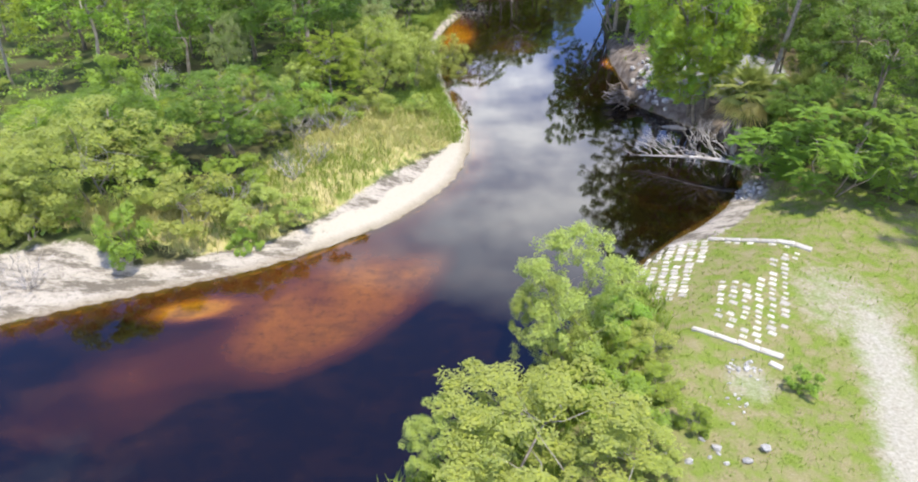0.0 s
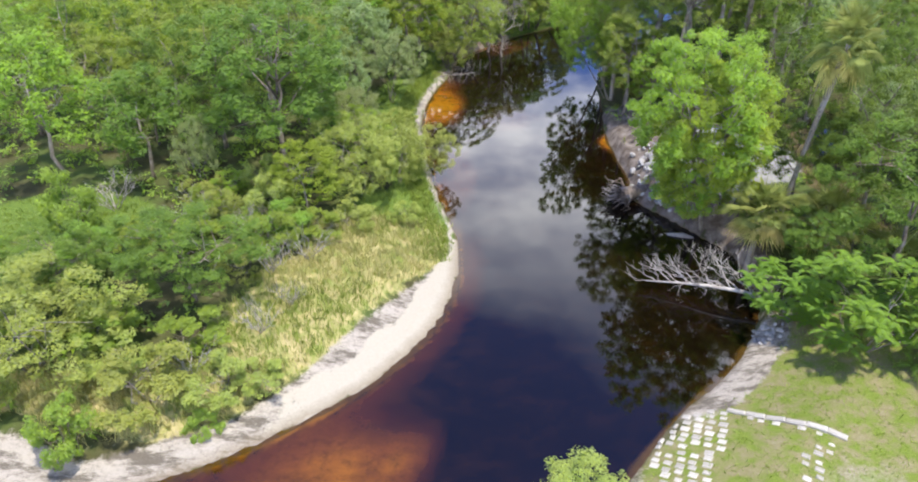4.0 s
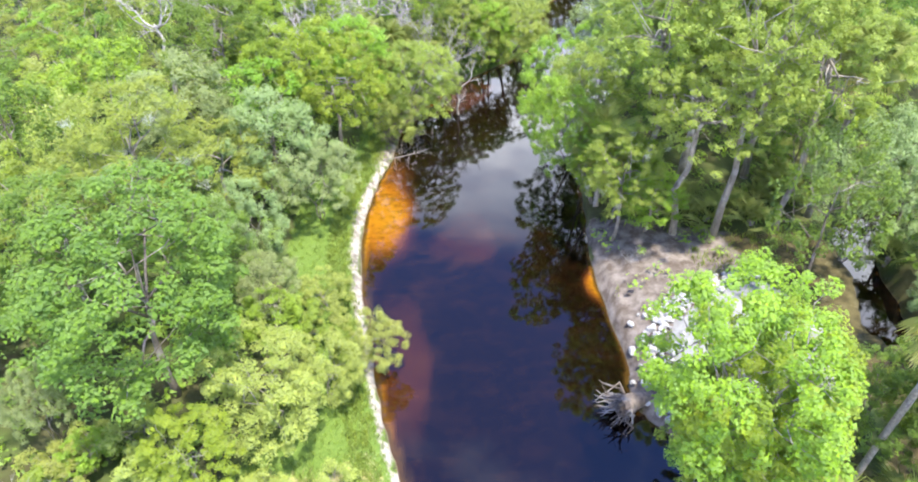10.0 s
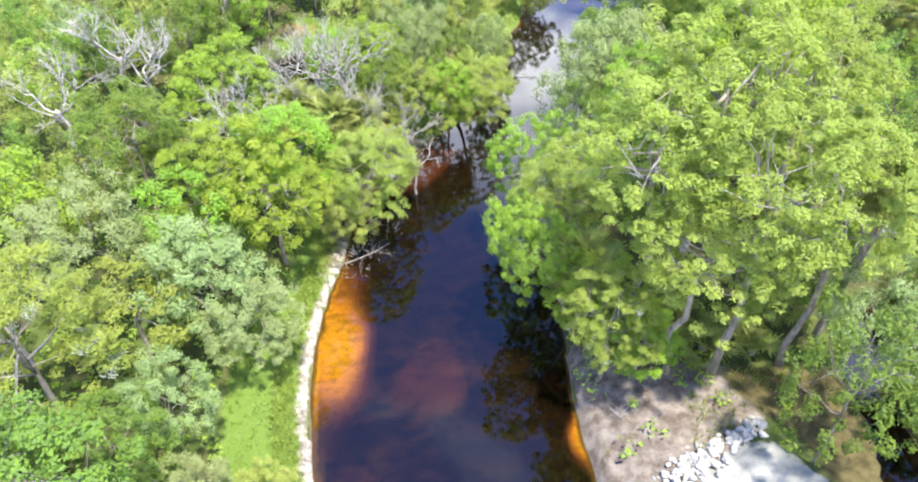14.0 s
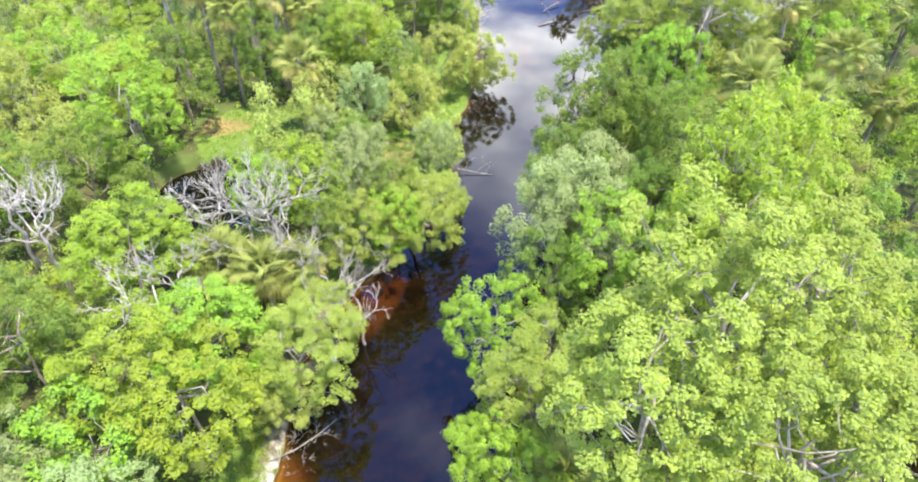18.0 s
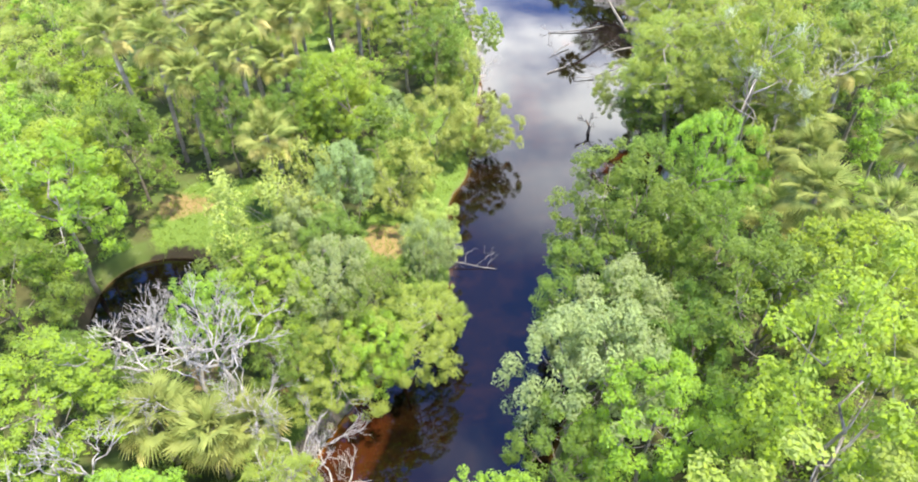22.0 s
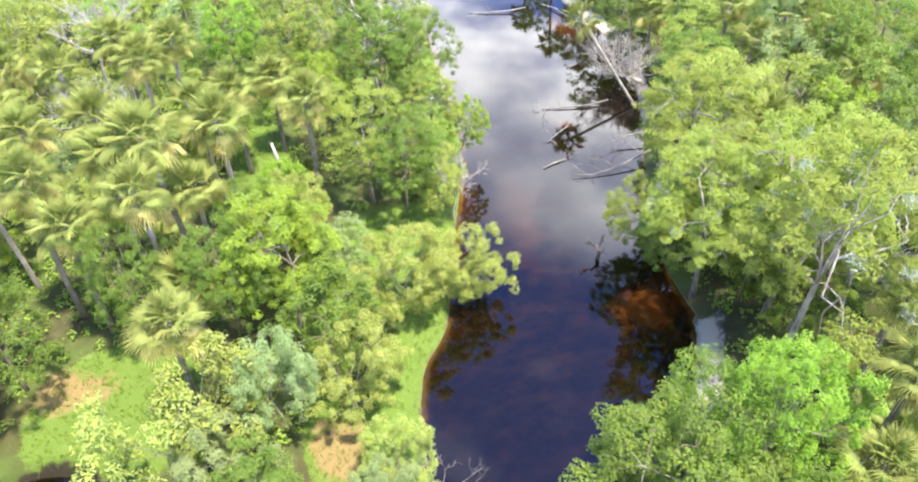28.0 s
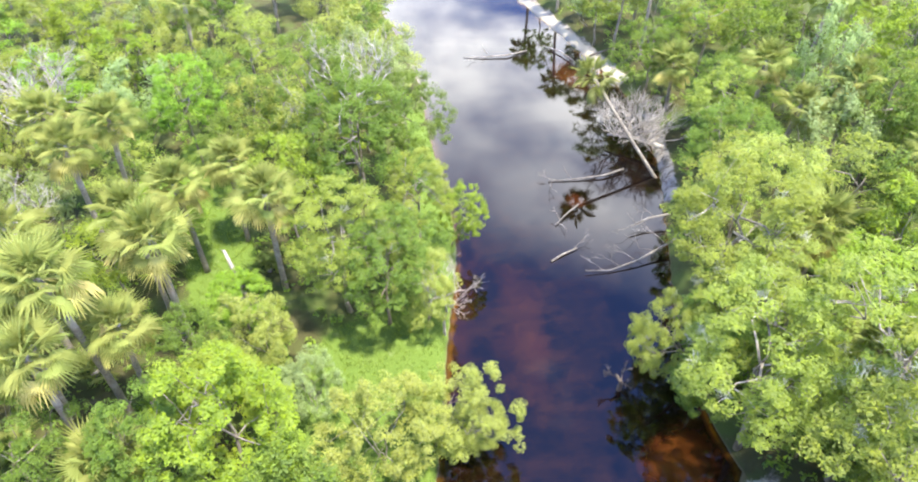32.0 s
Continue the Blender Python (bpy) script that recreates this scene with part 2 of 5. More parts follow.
def ground_material():
    """Soil, grass floor, sand, straw, bare clay, gravel and the creek bed with its water's dimming painted in; the
    masks come with the mesh.
    """
    m, n = material("ground")
    place = n.add("ShaderNodeNewGeometry").outputs["Position"]
    coarse, mid, fine = n.noise(place, 0.35, 4.0), n.noise(place, 1.7, 5.0, 0.6), n.noise(place, 11.0, 5.0, 0.7)
    wob = n.math("SUBTRACT", n.math("ADD", n.math("MULTIPLY", mid, 1.5), n.math("MULTIPLY", fine, 0.9)), 1.2)

    def mask(name):
        v = n.add("ShaderNodeAttribute", attribute_name=name).outputs["Fac"]
        return n.ramp(n.math("ADD", v, n.math("MULTIPLY", wob, 0.75)), [(0.38, 0.0), (0.62, 1.0)])

    col = n.mix(mid, (0.035, 0.032, 0.014), (0.085, 0.085, 0.03))
    col = n.mix(n.ramp(coarse, [(0.42, 0.0), (0.6, 0.7)]), col, (0.07, 0.11, 0.022))
    grass = n.mix(n.ramp(fine, [(0.3, 0.0), (0.7, 1.0)]), n.mix(mid, (0.05, 0.10, 0.016), (0.09, 0.15, 0.022)), (0.125, 0.18, 0.032))
    col = n.mix(mask("grass"), col, grass)
    lawn = n.mix(n.ramp(mid, [(0.40, 0.0), (0.60, 1.0)]), n.mix(fine, (0.10, 0.15, 0.02), (0.165, 0.205, 0.035)), n.mix(fine, (0.16, 0.145, 0.06), (0.24, 0.215, 0.11)))
    col = n.mix(mask("lawn"), col, lawn)
    col = n.mix(mask("straw"), col, n.mix(n.ramp(mid, [(0.35, 0.0), (0.6, 1.0)]), (0.17, 0.21, 0.045), n.mix(fine, (0.29, 0.255, 0.10), (0.44, 0.375, 0.18))))
    col = n.mix(mask("clay"), col, n.mix(n.ramp(mid, [(0.38, 0.0), (0.64, 1.0)]), n.mix(fine, (0.06, 0.045, 0.033), (0.12, 0.095, 0.072)), n.mix(fine, (0.17, 0.14, 0.115), (0.25, 0.22, 0.185))))
    col = n.mix(mask("mud"), col, n.mix(n.ramp(mid, [(0.4, 0.0), (0.6, 1.0)]), n.mix(fine, (0.028, 0.023, 0.009), (0.07, 0.058, 0.022)), n.mix(fine, (0.06, 0.055, 0.018), (0.125, 0.10, 0.045))))
    col = n.mix(mask("rust"), col, n.mix(fine, (0.16, 0.115, 0.045), (0.25, 0.18, 0.075)))
    soft_road = n.ramp(n.math("ADD", n.add("ShaderNodeAttribute", attribute_name="road").outputs["Fac"], n.math("MULTIPLY", wob, 0.6)), [(0.1, 0.0), (0.95, 0.92)])
    col = n.mix(soft_road, col, n.mix(n.ramp(fine, [(0.35, 0.0), (0.65, 1.0)]), (0.24, 0.222, 0.172), (0.37, 0.355, 0.295)))
    col = n.mix(mask("gravel"), col, n.mix(n.ramp(mid, [(0.45, 0.0), (0.62, 1.0)]), n.mix(fine, (0.22, 0.22, 0.20), (0.30, 0.30, 0.275)), n.mix(fine, (0.16, 0.16, 0.145), (0.26, 0.26, 0.24))))
    drift = n.add("ShaderNodeMapping", {"Vector": place, "Rotation": (0, 0, -0.42), "Scale": (0.45, 1.3, 1.0)}).outputs[0]
    litter = n.math("MAXIMUM", n.math("MULTIPLY", n.ramp(n.noise(place, 7.0, 6.0, 0.75), [(0.5, 0.0), (0.64, 0.7)]), n.ramp(mid, [(0.4, 0.3), (0.6, 1.0)])), n.ramp(n.noise(drift, 1.2, 8.0, 0.75), [(0.47, 0.0), (0.58, 0.9)]))
    sand = n.mix(litter, n.mix(fine, (0.28, 0.25, 0.205), (0.41, 0.375, 0.31)), n.mix(fine, (0.05, 0.042, 0.03), (0.14, 0.12, 0.09)))
    white = n.mix(fine, (0.31, 0.28, 0.215), (0.41, 0.38, 0.305))
    col = n.mix(mask("sand"), col, sand)
    col = n.mix(mask("clean_sand"), col, white)
    col = n.mix(mask("peat"), col, n.mix(fine, (0.012, 0.01, 0.006), (0.04, 0.034, 0.02)))
    # the bed: pale sand in the shallows, the light lost with depth painted darker and darker
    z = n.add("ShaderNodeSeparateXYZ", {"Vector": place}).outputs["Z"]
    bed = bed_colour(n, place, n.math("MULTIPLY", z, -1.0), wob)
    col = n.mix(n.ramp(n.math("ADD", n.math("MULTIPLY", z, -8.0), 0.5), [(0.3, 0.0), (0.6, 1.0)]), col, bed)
    col = n.mix(n.math("MULTIPLY", n.add("ShaderNodeAttribute", attribute_name="peat").outputs["Fac"], n.ramp(z, [(0.0, 0.9), (0.05, 0.0)])), col, (0.006, 0.004, 0.003))
    wet = n.ramp(n.math("ADD", z, n.math("MULTIPLY", wob, 0.05)), [(0.0, 0.0), (0.02, 0.62), (0.10, 0.0)])
    wet = n.math("MULTIPLY", wet, n.math("SUBTRACT", 1.0, n.add("ShaderNodeAttribute", attribute_name="peat").outputs["Fac"], True))
    col = n.mix(wet, col, (0.16, 0.125, 0.075))
    height = n.math("ADD", n.math("MULTIPLY", fine, 0.6), mid)
    bump = n.add("ShaderNodeBump", {"Height": height, "Strength": 0.6, "Distance": 0.08}).outputs[0]
    finish(n, n.add("ShaderNodeBsdfPrincipled", {"Base Color": col, "Roughness": 0.92, "Specular IOR Level": 0.2, "Normal": bump}).outputs[0])
    return m


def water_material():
    """Still tannin water, opaque: the bed as its depth would show it is painted on, under a smooth reflecting surface.
    """
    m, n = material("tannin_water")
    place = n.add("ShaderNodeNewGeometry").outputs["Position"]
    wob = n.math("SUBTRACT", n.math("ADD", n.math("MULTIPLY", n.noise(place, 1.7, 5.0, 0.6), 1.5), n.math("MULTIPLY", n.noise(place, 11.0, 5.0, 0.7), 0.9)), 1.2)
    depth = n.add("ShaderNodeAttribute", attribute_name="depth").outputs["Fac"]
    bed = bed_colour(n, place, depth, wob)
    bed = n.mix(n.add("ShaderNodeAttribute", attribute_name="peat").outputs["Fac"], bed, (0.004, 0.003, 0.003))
    # tint of light passing down and back through the water, multiplied in
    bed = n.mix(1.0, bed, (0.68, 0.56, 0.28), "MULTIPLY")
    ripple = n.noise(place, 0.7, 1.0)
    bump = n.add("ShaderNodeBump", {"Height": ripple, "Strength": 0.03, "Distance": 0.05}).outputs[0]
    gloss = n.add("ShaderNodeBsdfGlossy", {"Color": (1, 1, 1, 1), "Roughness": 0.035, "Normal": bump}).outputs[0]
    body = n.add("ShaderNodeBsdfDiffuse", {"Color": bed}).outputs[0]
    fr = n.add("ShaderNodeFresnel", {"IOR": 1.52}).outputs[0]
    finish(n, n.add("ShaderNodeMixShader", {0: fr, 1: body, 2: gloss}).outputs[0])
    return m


LEAF = {
    "oak": leaf_material("oak_leaves", (0.044, 0.106, 0.016), (0.13, 0.235, 0.03), 0.4, hue=0.462, spread=0.026),
    "maple": leaf_material("maple_leaves", (0.085, 0.19, 0.014), (0.235, 0.385, 0.034), 0.46),
    "pale": leaf_material("pale_maple_leaves", (0.12, 0.195, 0.028), (0.25, 0.335, 0.058), 0.46, hue=0.468, spread=0.02),
    "willow": leaf_material("willow_leaves", (0.125, 0.205, 0.035), (0.30, 0.39, 0.085), 0.42, hue=0.456, spread=0.022),
    "silver": leaf_material("silver_leaves", (0.12, 0.185, 0.06), (0.25, 0.335, 0.13), 0.4),
    "cypress": leaf_material("cypress_leaves", (0.09, 0.165, 0.025), (0.225, 0.325, 0.05), 0.45, hue=0.453, spread=0.022),
    "shrub": leaf_material("shrub_leaves", (0.085, 0.18, 0.02), (0.23, 0.36, 0.045), 0.42),
    "sumac": leaf_material("sumac_leaves", (0.045, 0.135, 0.014), (0.16, 0.30, 0.03), 0.4),
}
MOSS = leaf_material("grey_moss", (0.24, 0.26, 0.19), (0.42, 0.45, 0.35), 0.3)
FROND = leaf_material("palm_fronds", (0.11, 0.155, 0.034), (0.265, 0.315, 0.08), 0.32, 0.75, 0.47, 0.025)
FROND_OLD = leaf_material("yellowed_palm_fronds", (0.34, 0.31, 0.08), (0.56, 0.50, 0.18), 0.3, 0.7, 0.49, 0.02)
GRASS = leaf_material("grass_blades", (0.105, 0.175, 0.022), (0.22, 0.30, 0.05), 0.4, 0.6, 0.47, 0.02)
STRAW = leaf_material("dry_grass_blades", (0.26, 0.27, 0.075), (0.52, 0.46, 0.185), 0.35, 0.6, 0.485, 0.02)
BARK = bark_material("brown_bark", (0.09, 0.07, 0.05), (0.24, 0.20, 0.15))
PALE_BARK = bark_material("pale_bark", (0.13, 0.11, 0.085), (0.30, 0.265, 0.215))
PALM_BARK = bark_material("palm_bark", (0.13, 0.11, 0.085), (0.34, 0.30, 0.24), 9.0, 2.2)
DEAD_WOOD = bark_material("bleached_dead_wood", (0.20, 0.18, 0.155), (0.41, 0.38, 0.34))
DRIFT_WOOD = bark_material("drift_wood", (0.07, 0.06, 0.05), (0.27, 0.245, 0.215))
DARK_WOOD = bark_material("wet_dark_wood", (0.06, 0.045, 0.035), (0.2, 0.16, 0.12))
STONE = stone_material("pale_limestone", (0.20, 0.195, 0.18), (0.43, 0.42, 0.39))
CONCRETE = stone_material("weathered_concrete", (0.28, 0.26, 0.21), (0.47, 0.445, 0.385), 3.0)
GROUND = ground_material()
WATER = water_material()

# ---- the plan: creek, banks and zones ----
LEFT_SHORE = [(-70, 4), (-40, 8), (-24, 14), (-15.2, 18), (-11.3, 19.7), (-7.4, 21.4), (-3.3, 24.4), (-1.2, 27), (0, 29.4), (0.6, 32.5), (0.5, 35.6), (-0.4, 39.6), (-1, 43.9), (-1.5, 48.2),
              (-1.6, 52.7), (-0.8, 57.5), (0.2, 60.7), (1.2, 65.5), (3.5, 69), (6.5, 72.5), (11, 76.5), (13.3, 80), (14, 83.6), (15.3, 88.6), (17.3, 91.5), (19.9, 99.7), (21.4, 104.2),
              (23, 110), (24, 122), (25, 132), (25, 142), (22, 165), (10, 200)]
RIGHT_SHORE = [(-70, -22), (-30, -8), (-10, 4), (-1.4, 11.7), (1.9, 15.1), (2.9, 16.6), (5, 19.5), (7.4, 22.2), (8.9, 23.7), (10.8, 25.4), (12.8, 27.9), (13.6, 30), (13.8, 33), (12.8, 35), (11.3, 37.4),
               (10.3, 39.2), (10.6, 42), (10.5, 45), (10.8, 50), (11.4, 53.5), (11.8, 58), (13, 62), (15, 66), (17.8, 70), (20.3, 74), (23.5, 78), (27.3, 81.5), (30.2, 85.5), (31.8, 89), (32.3, 94),
               (34, 99), (35.8, 103.3), (38.8, 110), (40.8, 116), (42.3, 124), (41.6, 133), (40, 146), (38, 165), (28, 205)]


def smooth_line(pts, n=4):
    p = np.array([pts[0]] + list(pts) + [pts[-1]], float)
    out = []
    for a, b, c, d in zip(p[:-3], p[1:-2], p[2:-1], p[3:]):
        for t in np.linspace(0, 1, n, endpoint=False):
            out.append(0.5 * (2 * b + (c - a) * t + (2 * a - 5 * b + 4 * c - d) * t * t + (3 * b - a - 3 * c + d) * t ** 3))
    return np.array(out + [p[-1]])


LEFT, RIGHT = smooth_line(LEFT_SHORE), smooth_line(RIGHT_SHORE)
SIDE_STREAM = smooth_line([(22.8, 41.5), (24, 44.5), (24.6, 47.5), (27, 50.5), (30.5, 52.2), (33.5, 53.6)])
POND = (-4.4, 82.4, 3.6, 4.1)


def distance(x, y, line):
    best = np.full(x.shape, 1e9)
    for (ax, ay), (bx, by) in zip(line[:-1], line[1:]):
        ux, uy = bx - ax, by - ay
        t = np.clip(((x - ax) * ux + (y - ay) * uy) / (ux * ux + uy * uy), 0, 1)
        best = np.minimum(best, (x - ax - t * ux) ** 2 + (y - ay - t * uy) ** 2)
    return np.sqrt(best)


def inside(x, y, poly):
    hit = np.zeros(x.shape, bool)
    for (ax, ay), (bx, by) in zip(poly, np.roll(poly, -1, axis=0)):
        if ay != by:
            hit ^= ((ay > y) != (by > y)) & (x < (bx - ax) * (y - ay) / (by - ay) + ax)
    return hit


CREEK = np.vstack([LEFT, RIGHT[::-1]])


def soft(v, lo, hi):
    t = np.clip((v - lo) / (hi - lo), 0, 1)
    return t * t * (3 - 2 * t)


def blob(x, y, cx, cy, rx, ry, turn=0.0):
    c, s = math.cos(radians(turn)), math.sin(radians(turn))
    u, v = (x - cx) * c + (y - cy) * s, -(x - cx) * s + (y - cy) * c
    return np.sqrt((u / rx) ** 2 + (v / ry) ** 2)


def waves(x, y, k, seed):
    r = np.random.RandomState(seed)
    out = 0
    for _ in range(6):
        a, f, ph = r.uniform(0, 6.28), r.uniform(0.5, 1.8) * k, r.uniform(0, 6.28)
        out = out + np.sin((x * math.cos(a) + y * math.sin(a)) * f + ph)
    return out / 6


# bars of sand under the water: centre, half axes, turn, depth of the crest, how far out it stays level
BARS = [(-9.2, 18.8, 2.3, 0.9, 12, 0.17, 0.3), (-1.8, 21.1, 3.0, 2.2, 40, 0.29, 0.0), (-4.2, 18.8, 6.4, 4.2, 40, 0.4, 0.3), (-9.5, 15.6, 5.0, 2.6, 20, 0.62, 0.1), (-11.0, 14.4, 8.0, 4.4, 22, 0.74, 0.1), (-0.3, 54.2, 3.0, 6.2, -6, 0.2, 0.2), (3.8, 51.4, 3.9, 5.0, -8, 0.74, 0.25),
        (0.9, 43.0, 1.8, 6, 0, 0.68, 0.25), (5.6, 69.4, 2.6, 5.5, -40, 0.6, 0.25), (29.4, 89.8, 4.2, 3.2, 42, 0.53, 0.2), (24.2, 98.5, 4.6, 19, -12, 0.76, 0.1), (32.4, 111.0, 1.7, 2.2, 0, 0.66, 0.1), (39, 129, 3.4, 8, 0, 0.62, 0.2), (10.4, 47, 0.8, 1.6, 0, 0.2, 0.25)]
GRAVEL = [(13.0, 42.4), (16.5, 44.9), (18.3, 45.2), (19.9, 41.6), (18.4, 38.2), (15, 36), (12.6, 38.2), (12.3, 41)]
CLAY = [(9.5, 37), (10, 49), (11, 52.2), (13.5, 50.5), (18, 48.3), (18.6, 45.4), (13, 42), (14.5, 36), (14.8, 29.5), (12, 28.5), (12, 33)]
MUD = [(18, 48.3), (22.6, 48.6), (23.6, 45), (22.3, 41), (21, 33), (18.5, 33), (19.8, 41.5), (18.4, 45.3)]
LAWN = [(-6, 1), (-3, 6), (2.6, 15.2), (6, 20), (9.5, 24), (12, 27), (14.8, 27.6), (18.6, 23.4), (21.5, 17), (21, 9), (18.4, 2.5), (12, -2.5), (4, -4), (-3, -3)]
MEADOW = [(-7.4, 22.6), (-5.6, 24), (-3.6, 27.6), (-1.9, 30), (0, 32.5), (-0.3, 37), (-1.0, 40), (-3.6, 40.2), (-6.0, 37), (-7.0, 33), (-8.4, 28.4), (-9.6, 25.4), (-14, 24.6), (-19, 25), (-18.6, 23.2), (-12, 22.0)]
ROAD = np.array([(8.5, 4), (10.4, 10), (12.0, 14.2), (12.9, 17.5), (13.4, 20.5)])
OPEN = [(-0.8, 89.2, 4.6, 4.8), (10.2, 84.8, 1.9, 3.4), (16, 97.5, 4.5, 5.6), (6.2, 118, 2.6, 8), (7.5, 109, 2.2, 5), (-3.5, 51.5, 2.0, 7), (-19.5, 35.5, 5, 3.5), (10.3, 94, 2, 3)]
RUST = [(10.0, 84.6, 1.6, 2.5), (-3.4, 91.2, 2.6, 1.7), (3.6, 73.6, 1.3, 1.2), (-1.0, 75.5, 1.4, 1.0)]


def hard(x, y, poly, edge=0.7):
    """1 inside a polygon, falling to 0 over its edge."""
    p = np.array(poly, float)
    d = distance(x, y, np.vstack([p, p[:1]]))
    d = np.where(inside(x, y, p), d, -d) + 1.1 * edge * waves(x, y, 0.9, 71)
    return soft(d, -edge, edge)


def plan(x, y):
    """Height of the ground and the masks of its cover at x, y."""
    x, y = np.asarray(x, float), np.asarray(y, float)
    dl, dr = distance(x, y, LEFT), distance(x, y, RIGHT)
    wet = inside(x, y, CREEK)
    d, on_left = np.minimum(dl, dr), dl < dr
    ragged = d + (0.22 * waves(x, y, 2.6, 51) + 0.3 * waves(x, y, 1.2, 52)) * soft(d, 0.0, 0.5)
    bump = waves(x, y, 0.55, 3) * 0.12 + waves(x, y, 2.2, 4) * 0.05
    beach = on_left * soft(y, 37, 33) * soft(y, 10, 17)                     # the point bar
    left_z = 0.16 * np.minimum(d, 2.6) * beach + (1 - beach) * 0.45 * soft(d, 0, 0.5) + beach * 0.55 * soft(d, 1.6, 3.6) + (1 - beach) * (0.25 * soft(d, 0.8, 2.0)) + 0.25 * soft(d, 3, 9)
    ramp_side = soft(y, 9, 15) * soft(y, 28.5, 26)
    gentle = 0.32 * np.minimum(d, 3.8)
    steep = 0.75 * soft(ragged, 0, 0.55) + 0.45 * soft(ragged, 1.0, 1.35) + 0.3 * soft(ragged, 1.8, 3)
    right_z = ramp_side * gentle + (1 - ramp_side) * steep
    bars_r = soft(y, 80.5, 81.5) * soft(y, 88.5, 87) + soft(y, 124, 128) * soft(y, 150, 146)
    right_z = right_z * (1 - bars_r) + bars_r * (0.22 * soft(d, 0, 1.0) + 0.9 * soft(d, 1.6, 3.2))
    z = np.where(on_left, left_z, right_z) + bump * soft(d, 0.3, 2.5) * (1 - 0.8 * soft(blob(x, y, 10, 19, 4, 4), 1.2, 0.8))
    ds = distance(x, y, SIDE_STREAM)
    z = z - (z + 1.3) * soft(ds, 1.45, 0.95) * soft(d, 2, 5)
    pd = blob(x, y, *POND)
    z = z - (z + 1.6) * soft(pd + 0.1 * waves(x, y, 0.8, 14), 1.3, 0.88)
    z = z + 1.0 * hard(x, y, GRAVEL, 1.2) * 0.35
    # the bed
    deep = np.minimum(1.6, 0.5 * soft(d, 0, 0.35) + 0.25 * d)
    deep = np.where(on_left, deep, np.minimum(1.7, 0.85 * soft(d, 0, 0.25) + 0.4 * d))
    bar = 0.75 * on_left * beach * soft(d, 3.5, 1.0) * soft(d, 0.15, 0.5)
    for cx, cy, rx, ry, turn, crest, level in BARS:
        k = soft(blob(x, y, cx, cy, rx, ry, turn) + 0.2 * waves(x, y, 0.9, 7), 1.25 - 0.25 * level, level)
        bar = np.maximum(bar, k)
        deep = np.where(deep > crest, deep - k * (deep - crest), deep)
    deep = np.maximum(deep + waves(x, y, 1.6, 12) * 0.07 * soft(d, 0.5, 2), 0.02)
    z = np.where(wet, -deep, z)
    lawn = hard(x, y, LAWN) * ~wet
    meadow = hard(x, y, MEADOW, 1.0)
    clear = np.zeros(x.shape)
    for cx, cy, rx, ry in OPEN:
        clear = np.maximum(clear, soft(blob(x, y, cx, cy, rx, ry), 1.2, 0.8))
    strip = on_left * soft(y, 30, 36) * soft(d, 3.4, 1.6) * soft(y, 130, 122)
    rust = np.zeros(x.shape)
    for cx, cy, rx, ry in RUST:
        rust = np.maximum(rust, soft(blob(x, y, cx, cy, rx, ry) + 0.35 * waves(x, y, 1.6, 93), 1.6, 0.1))
    bare = on_left * soft(y, 66, 58)
    peat = soft(pd + 0.08 * waves(x, y, 1.1, 15), 1.26, 1.08)
    dry = ~wet
    edge_w = 0.52 + 0.28 * waves(x, y, 0.7, 21) + 0.95 * soft(y, 35, 31) + 0.8 * np.exp(-((x + 3.4) / 2.2) ** 2) * soft(y, 33, 30) + 1.9 * soft(x, -11.5, -15)
    sand = bare * soft(d, edge_w + 0.5, edge_w - 0.5) * soft(y, 5, 14) + (~on_left) * (soft(y, 21.5, 24) * soft(y, 29, 26.5) * soft(d, 1.7, 0.9) + soft(d, 1.3, 0.6) * soft(y, 107, 110) * soft(y, 122, 118))
    sand = sand + (~on_left) * bars_r * soft(d, 2.0, 1.4)
    sand = np.minimum(sand + 0.55 * (~on_left) * soft(d, 0.9, 0.3) * soft(y, 8, 14) * soft(y, 22, 20), 1) * dry
    clean = bare * soft(d + 0.3 * waves(x, y, 2.0, 23), np.minimum(edge_w, 1.6) + 0.2, np.minimum(edge_w, 1.6) - 0.4) * soft(x, -8, -4) * (1 - 0.6 * soft(y, 34, 40)) * dry + (~on_left) * bars_r * soft(d, 1.7, 1.1) * dry * 0.9
    droad = distance(x, y, ROAD)
    road = np.maximum(soft(np.abs(droad - 0.0), 1.15, 0.2) * soft(y, 21, 15), 0.5 * soft(blob(x, y, 12.4, 17.5, 2.2, 3.0), 1.1, 0.3))
    road = np.maximum(road, 0.62 * soft(blob(x, y, 8.0, 13.9, 0.7, 1.0), 1.2, 0.4)) * dry
    green = soft(y + 0.8 * waves(x, y, 0.7, 91), 34.6, 37.4)
    masks = dict(grass=np.maximum(np.maximum(clear, strip), meadow * green) * dry, lawn=lawn, straw=meadow * dry * (1 - 0.9 * green), clay=np.maximum(hard(x, y, CLAY), 0.8 * on_left * soft(y, 57, 61) * soft(y, 76, 70) * soft(d, 1.5, 0.7)) * dry, mud=hard(x, y, MUD) * dry, rust=rust * dry * 0.85, road=road,
                 gravel=hard(x, y, GRAVEL, 0.5) * dry, sand=sand, clean_sand=clean, peat=peat, bar=bar * wet)
    return z, masks, np.where(wet, -d, d), on_left


FIELD = {}


